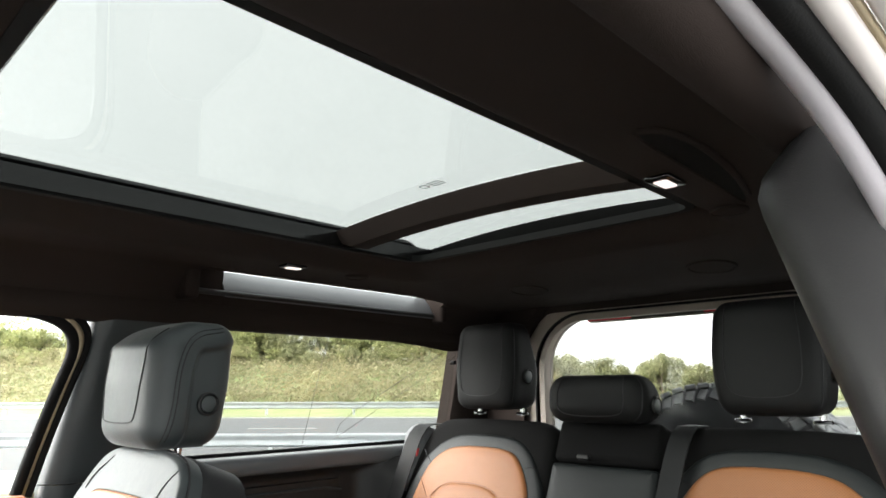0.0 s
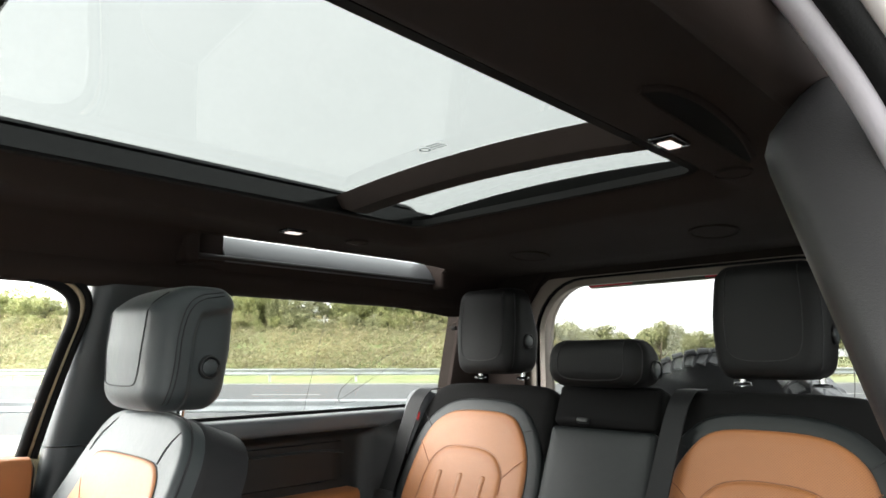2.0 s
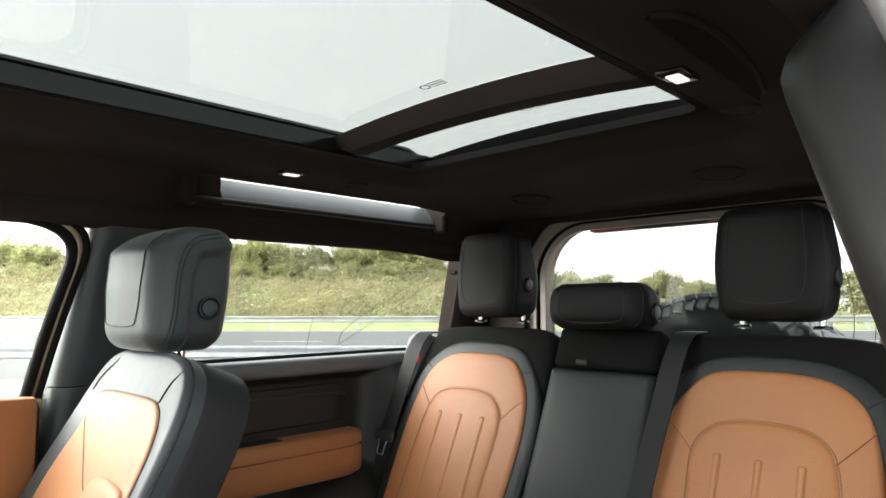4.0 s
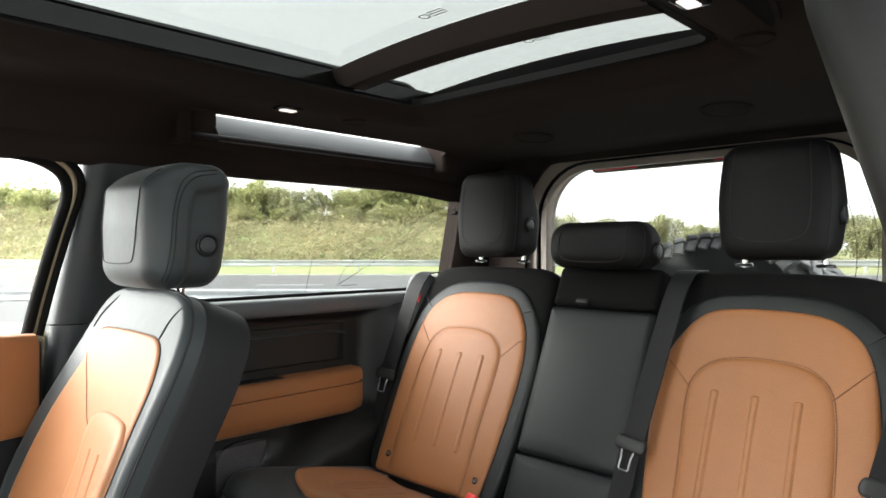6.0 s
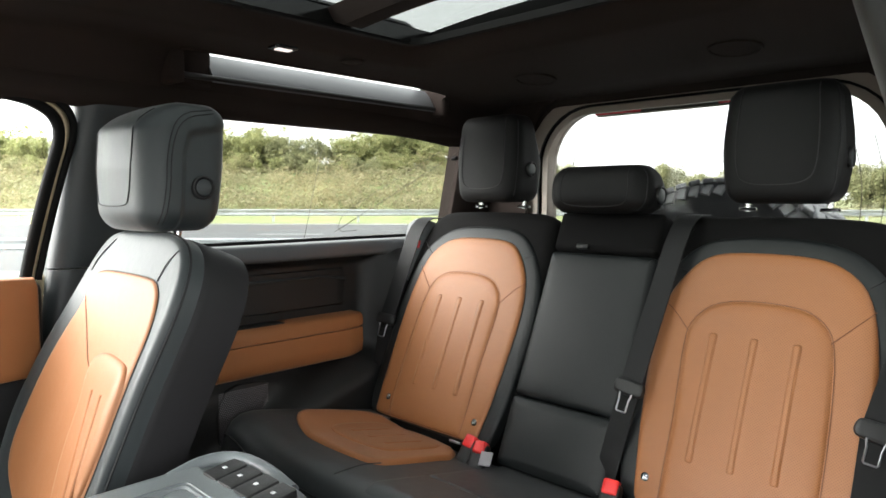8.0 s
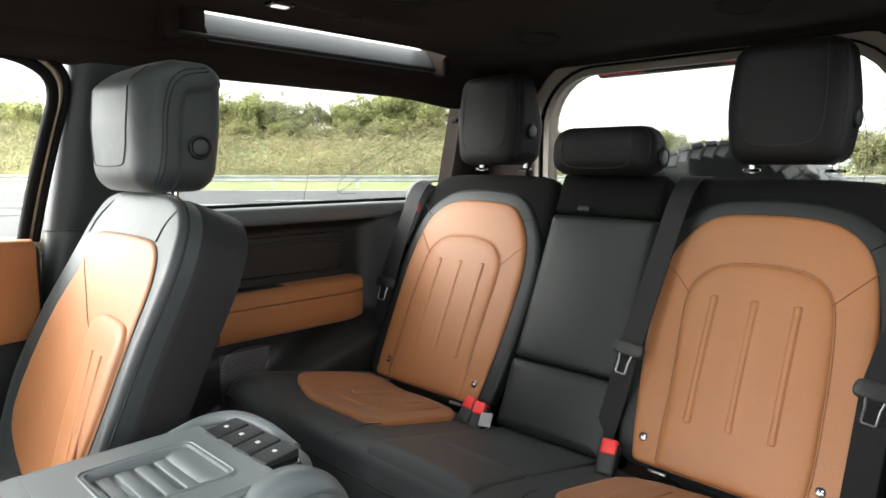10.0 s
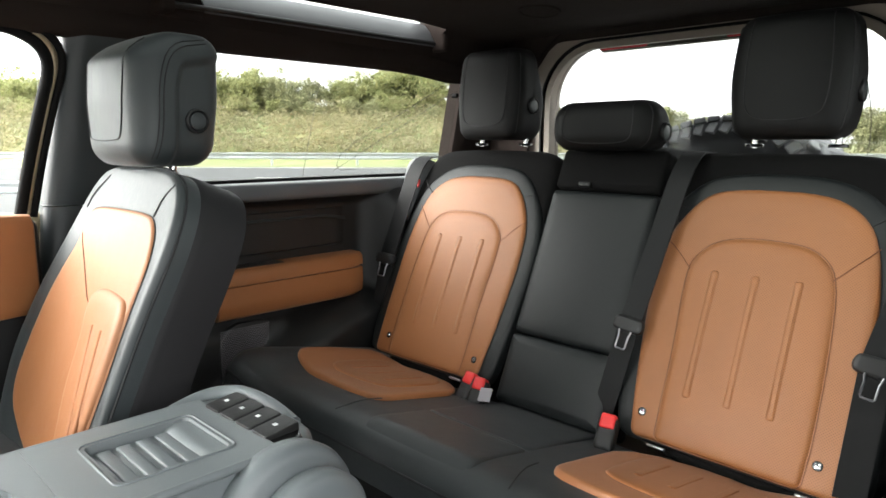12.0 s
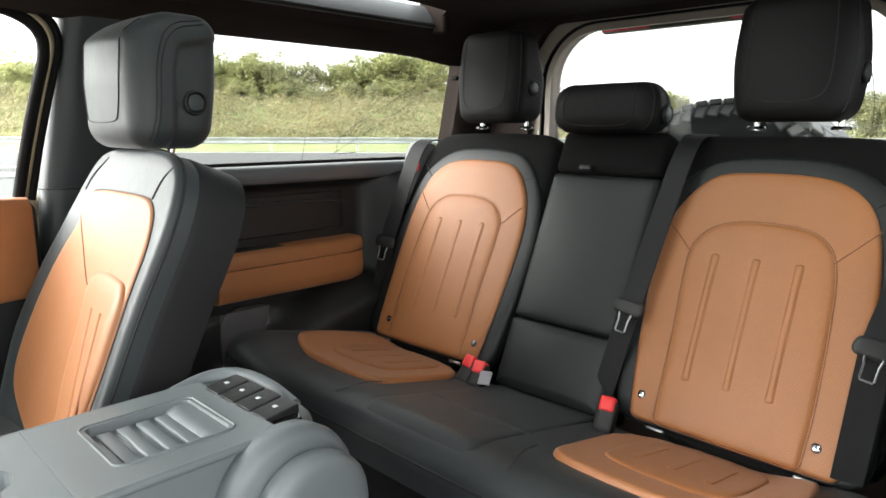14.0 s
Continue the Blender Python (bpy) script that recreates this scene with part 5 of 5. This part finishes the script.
GROUND = [(-200, -0.75), (12, -0.75), (17, -0.75), (19, -0.70), (29, -0.13), (34, -0.08), (36, 0.25), (39, 0.9), (48, 3.2), (60, 3.6), (120, 3.0), (400, 2.0), (3000, 0.0)]


def bank_fade(side):
    """The bank runs out towards the car's rear."""
    return 1 - smooth01(2, 13, side)


def ground_z(side, depth):
    z = table(GROUND, depth)
    flat = min(z, -0.1) if depth > 29 else z
    return flat + (z - flat) * bank_fade(side)


depths = [-3000, -400, -60, -10, 0, 6, 12, 17, 18, 19, 21, 23, 25, 27, 29, 30, 32, 34, 35, 36, 37.5, 39, 41, 43, 45, 48, 52, 60, 80, 120, 250, 600, 3000]
sides = [-3000, -400, -120] + steps(-60, 60, 60) + [80, 120, 250, 600, 3000]


def ground_part(lo, hi, lift=0.0):
    def fn(s, d):
        x, y = out_xy(s, d)
        rough = 0.25 * noise.noise(Vector((s * 0.3, d * 0.3, 0))) * smooth01(36, 40, d) * (abs(s) < 70) * (d < 70)
        return (x, y, ground_z(s, d) + rough + lift)
    return sheet(fn, sides, [d for d in depths if lo <= d <= hi])


ground = link("ground", ground_part(-3000, 3000), GRASS)
tagged(ground, "rough grass verge and bank beyond the track", "grass", kind="structure")
road = link("road", sheet(lambda s, d: (*out_xy(s, d), ground_z(s, d) + 0.02), [-400, -120] + steps(-60, 60, 40) + [120, 400], [-20, 0, 12, 17, 19, 21, 23, 25, 27, 29]), ASPHALT)
tagged(road, "grey banked asphalt race track", "road", kind="structure")
apron = link("pavement", sheet(lambda s, d: (*out_xy(s, d), ground_z(s, d) + 0.035), [-300, -120] + steps(-60, 60, 20) + [120, 300], [-200, -40, 0, 12, 15.2]), CONCRETE)
tagged(apron, "pale concrete apron that the car stands on", "pavement", kind="structure")
line = link("road_line", sheet(lambda s, d: (*out_xy(s, d), ground_z(s, d) + 0.03), steps(-60, 60, 40), [28.5, 28.75]), PAINT_LINE)
tagged(line, "pale painted line along the track edge", "road marking", kind="structure")
for k in range(-8, 9):
    dash_mark = link("lane_dash", sheet(lambda s, d: (*out_xy(s, d), ground_z(s, d) + 0.03), [k * 7.0, k * 7.0 + 2.5], [24.6, 24.75]), PAINT_LINE)
    tagged(dash_mark, "short white lane dash on asphalt", "road marking", "lane dashes", "structure")


def guardrail(depth, top, bottom, s0, s1, step, label):
    ob = thing("guardrail", Matrix.Translation((*out_xy(0, depth), bottom)), label, "guardrail", "guardrails")
    o = Vector((*out_xy(0, depth), bottom))
    prof = [(0.0, top), (-0.05, top - 0.04), (-0.05, top - 0.09), (0.0, top - 0.14), (0.0, top - 0.17), (-0.05, top - 0.22), (-0.05, top - 0.27), (0.0, top - 0.31)]
    bm = bmesh.new()
    rows = []
    for s in steps(s0, s1, 24):
        rows.append([bm.verts.new(Vector((*out_xy(s, depth + d), z)) - o) for d, z in prof])
    for a, b in zip(rows, rows[1:]):
        for i in range(len(prof) - 1):
            bm.faces.new((a[i], b[i], b[i + 1], a[i + 1]))
    bmesh.ops.solidify(bm, geom=bm.faces[:], thickness=0.006)
    part("beam", bm, STEEL, ob)
    me = bpy.data.meshes.new("post")
    bm = block((-0.05, -0.06, -0.3), (0.05, 0.06, top - bottom - 0.04), 0.006, 1)
    bm.to_mesh(me)
    bm.free()
    me.materials.append(STEEL)
    s = s0
    while s <= s1:
        p = new("post", me)
        p.parent = ob
        p.matrix_basis = Matrix.Translation(Vector((*out_xy(s, depth + 0.07), bottom)) - o) @ Matrix.Rotation(HEAD, 4, "Z")
        s += step


guardrail(31.0, 0.49, -0.12, -60, 60, 4.0, "galvanised steel guardrail on the far verge")
guardrail(16.0, 0.02, -0.75, -40, 40, 4.0, "galvanised steel guardrail on the near side of the track")


# ---- vegetation
rng = random.Random(4)


def leaf_mesh(name, points, size, mat, r):
    """Many small leaves, four corners each, in one mesh."""
    verts, faces = [], []
    for p in points:
        a = Vector((r.uniform(-1, 1), r.uniform(-1, 1), r.uniform(-1, 1))).normalized()
        b = a.orthogonal().normalized()
        c = a.cross(b)
        k = size * r.uniform(0.6, 1.3)
        i = len(verts)
        verts += [p + b * k, p + c * k * 0.6, p - b * k, p - c * k * 0.6]
        faces.append((i, i + 1, i + 2, i + 3))
    me = bpy.data.meshes.new(name)
    me.from_pydata(verts, [], faces)
    me.materials.append(mat)
    return me


def brush_field():
    pts = []
    for _ in range(5200):
        s, d = rng.uniform(-46, 40), rng.uniform(36, 50)
        if rng.random() > bank_fade(s) + 0.15:
            continue
        x, y = out_xy(s, d)
        z = ground_z(s, d)
        h = rng.uniform(0.3, 1.0) * (0.7 + 0.6 * noise.noise(Vector((s * 0.15, d * 0.2, 3))))
        w = rng.uniform(0.3, 0.9)
        for _ in range(30):
            u = rng.gauss(0, 0.5)
            v = rng.gauss(0, 0.5)
            pts.append(Vector((x + u * w, y + v * w, z + h * max(0, 1 - 0.3 * (u * u + v * v)) * rng.uniform(0.1, 1.0))))
    return leaf_mesh("brush", pts, 0.085, BRUSH, rng)


brush = new("brush", brush_field())
tagged(brush, "dry scrub and tall weeds covering the bank", "scrub", kind="stuff")


stalks = []
for _ in range(2600):
    s, d = rng.uniform(-46, 12), rng.uniform(35.6, 50)
    if noise.noise(Vector((s * 0.22, d * 0.3, 9))) < -0.02 or rng.random() > bank_fade(s) + 0.1:
        continue
    x, y = out_xy(s, d)
    for _ in range(16):
        stalks.append(Vector((x + rng.gauss(0, 0.25), y + rng.gauss(0, 0.25), ground_z(s, d) + rng.uniform(0.3, 1.25))))
dry = new("dry_weeds", leaf_mesh("dry_weeds", stalks, 0.065, DRY, rng))
tagged(dry, "pale dry seed heads among the scrub", "weeds", kind="stuff")


def tree_thing(seed, height, spread, mat, leaves, size):
    r = random.Random(seed)
    t = thing("tree", Matrix.Identity(4), "leafy roadside tree with uneven crown", "tree", "trees on the bank")
    top = height * 0.75
    trunk = tube([(0, 0, -0.4), (0.05 * r.uniform(-1, 1), 0.05, top * 0.4), (0.2 * r.uniform(-1, 1), 0.1, top)], [height * 0.03, height * 0.022, height * 0.008], 8)
    tips = []
    for k in range(14):
        z = height * r.uniform(0.06, 0.65)
        a = r.uniform(0, 6.28)
        tip = Vector((math.cos(a) * spread * r.uniform(0.4, 0.85), math.sin(a) * spread * r.uniform(0.4, 0.85), z + height * r.uniform(0.1, 0.3)))
        tube([(0, 0, z), tip * 0.5 + Vector((0, 0, z * 0.5 + 0.1)), tip], [height * 0.012, height * 0.008, height * 0.003], 5, bm=trunk)
        tips.append(tip)
    tips.append(Vector((0, 0, height * 0.9)))
    part("trunk", trunk, BARK, t)
    pts = []
    clumps = [(p + Vector((r.gauss(0, 0.2), r.gauss(0, 0.2), r.gauss(0, 0.25))) * spread, spread * r.uniform(0.18, 0.42)) for p in tips for _ in range(4)]
    for _ in range(leaves):
        c, w = r.choice(clumps)
        d = Vector((r.gauss(0, 1), r.gauss(0, 1), r.gauss(0, 0.8))).normalized() * w * r.uniform(0.3, 1.0)
        p = c + d
        if p.z > height * 0.05:
            pts.append(p)
    me = leaf_mesh("crown", pts, size, mat, r)
    cr = new("crown", me)
    cr.parent = t
    return t


protos = [tree_thing(11, 3.8, 1.9, LEAF, 5200, 0.10), tree_thing(12, 3.2, 1.8, LEAF, 4600, 0.10), tree_thing(13, 3.6, 2.0, LEAF_DARK, 5200, 0.10)]
far_proto = [tree_thing(21, 9.0, 4.6, LEAF_DARK, 11000, 0.2), tree_thing(22, 7.5, 4.2, LEAF_DARK, 10000, 0.2)]
first = {}


def plant(proto, s, d, turn, k, dz=0.0):
    x, y = out_xy(s, d)
    m = Matrix.Translation((x, y, ground_z(s, d) + dz)) @ Matrix.Rotation(turn, 4, "Z") @ Matrix.Scale(k, 4)
    if proto not in first:
        first[proto] = True
        proto.matrix_basis = m
    else:
        c = copy_thing(proto, m)
        c.scale = (k, k, k)


for i in range(60):
    s = -46 + i * 1.25 + rng.uniform(-0.6, 0.6)
    if bank_fade(s) < 0.12:
        continue
    h = 0.75 + 0.35 * noise.noise(Vector((s * 0.13, 1.5, 0)))
    pr = protos[2] if -12 < s < -9 or s > 3 else protos[rng.randrange(2)]
    plant(pr, s, 49 + rng.uniform(-1, 3), rng.uniform(0, 6.28), h * rng.uniform(0.85, 1.15), -0.3)
for i in range(70):
    s = -46 + i * 0.95 + rng.uniform(-0.5, 0.5)
    if bank_fade(s) < 0.12:
        continue
    plant(protos[rng.randrange(3)], s, 46.5 + rng.uniform(-1.5, 1.5), rng.uniform(0, 6.28), rng.uniform(0.28, 0.46), -0.35)
for i in range(44):
    s = 8 + i * 2.7 + rng.uniform(-1, 1)
    d = 78 + rng.uniform(-6, 14)
    plant(far_proto[rng.randrange(2)], s, d, rng.uniform(0, 6.28), rng.uniform(0.60, 0.86) * (0.85 + 0.3 * noise.noise(Vector((s * 0.08, 7, 0)))), -0.3)
pole = link("lamp_post", tube([(0, 0, -0.5), (0, 0, 3.4)], [0.04, 0.03], 8), STEEL)
pole.matrix_basis = Matrix.Translation((*out_xy(-11.0, 47.5), ground_z(-11.0, 47.5)))
tagged(pole, "thin pale pole standing on the bank", "pole")
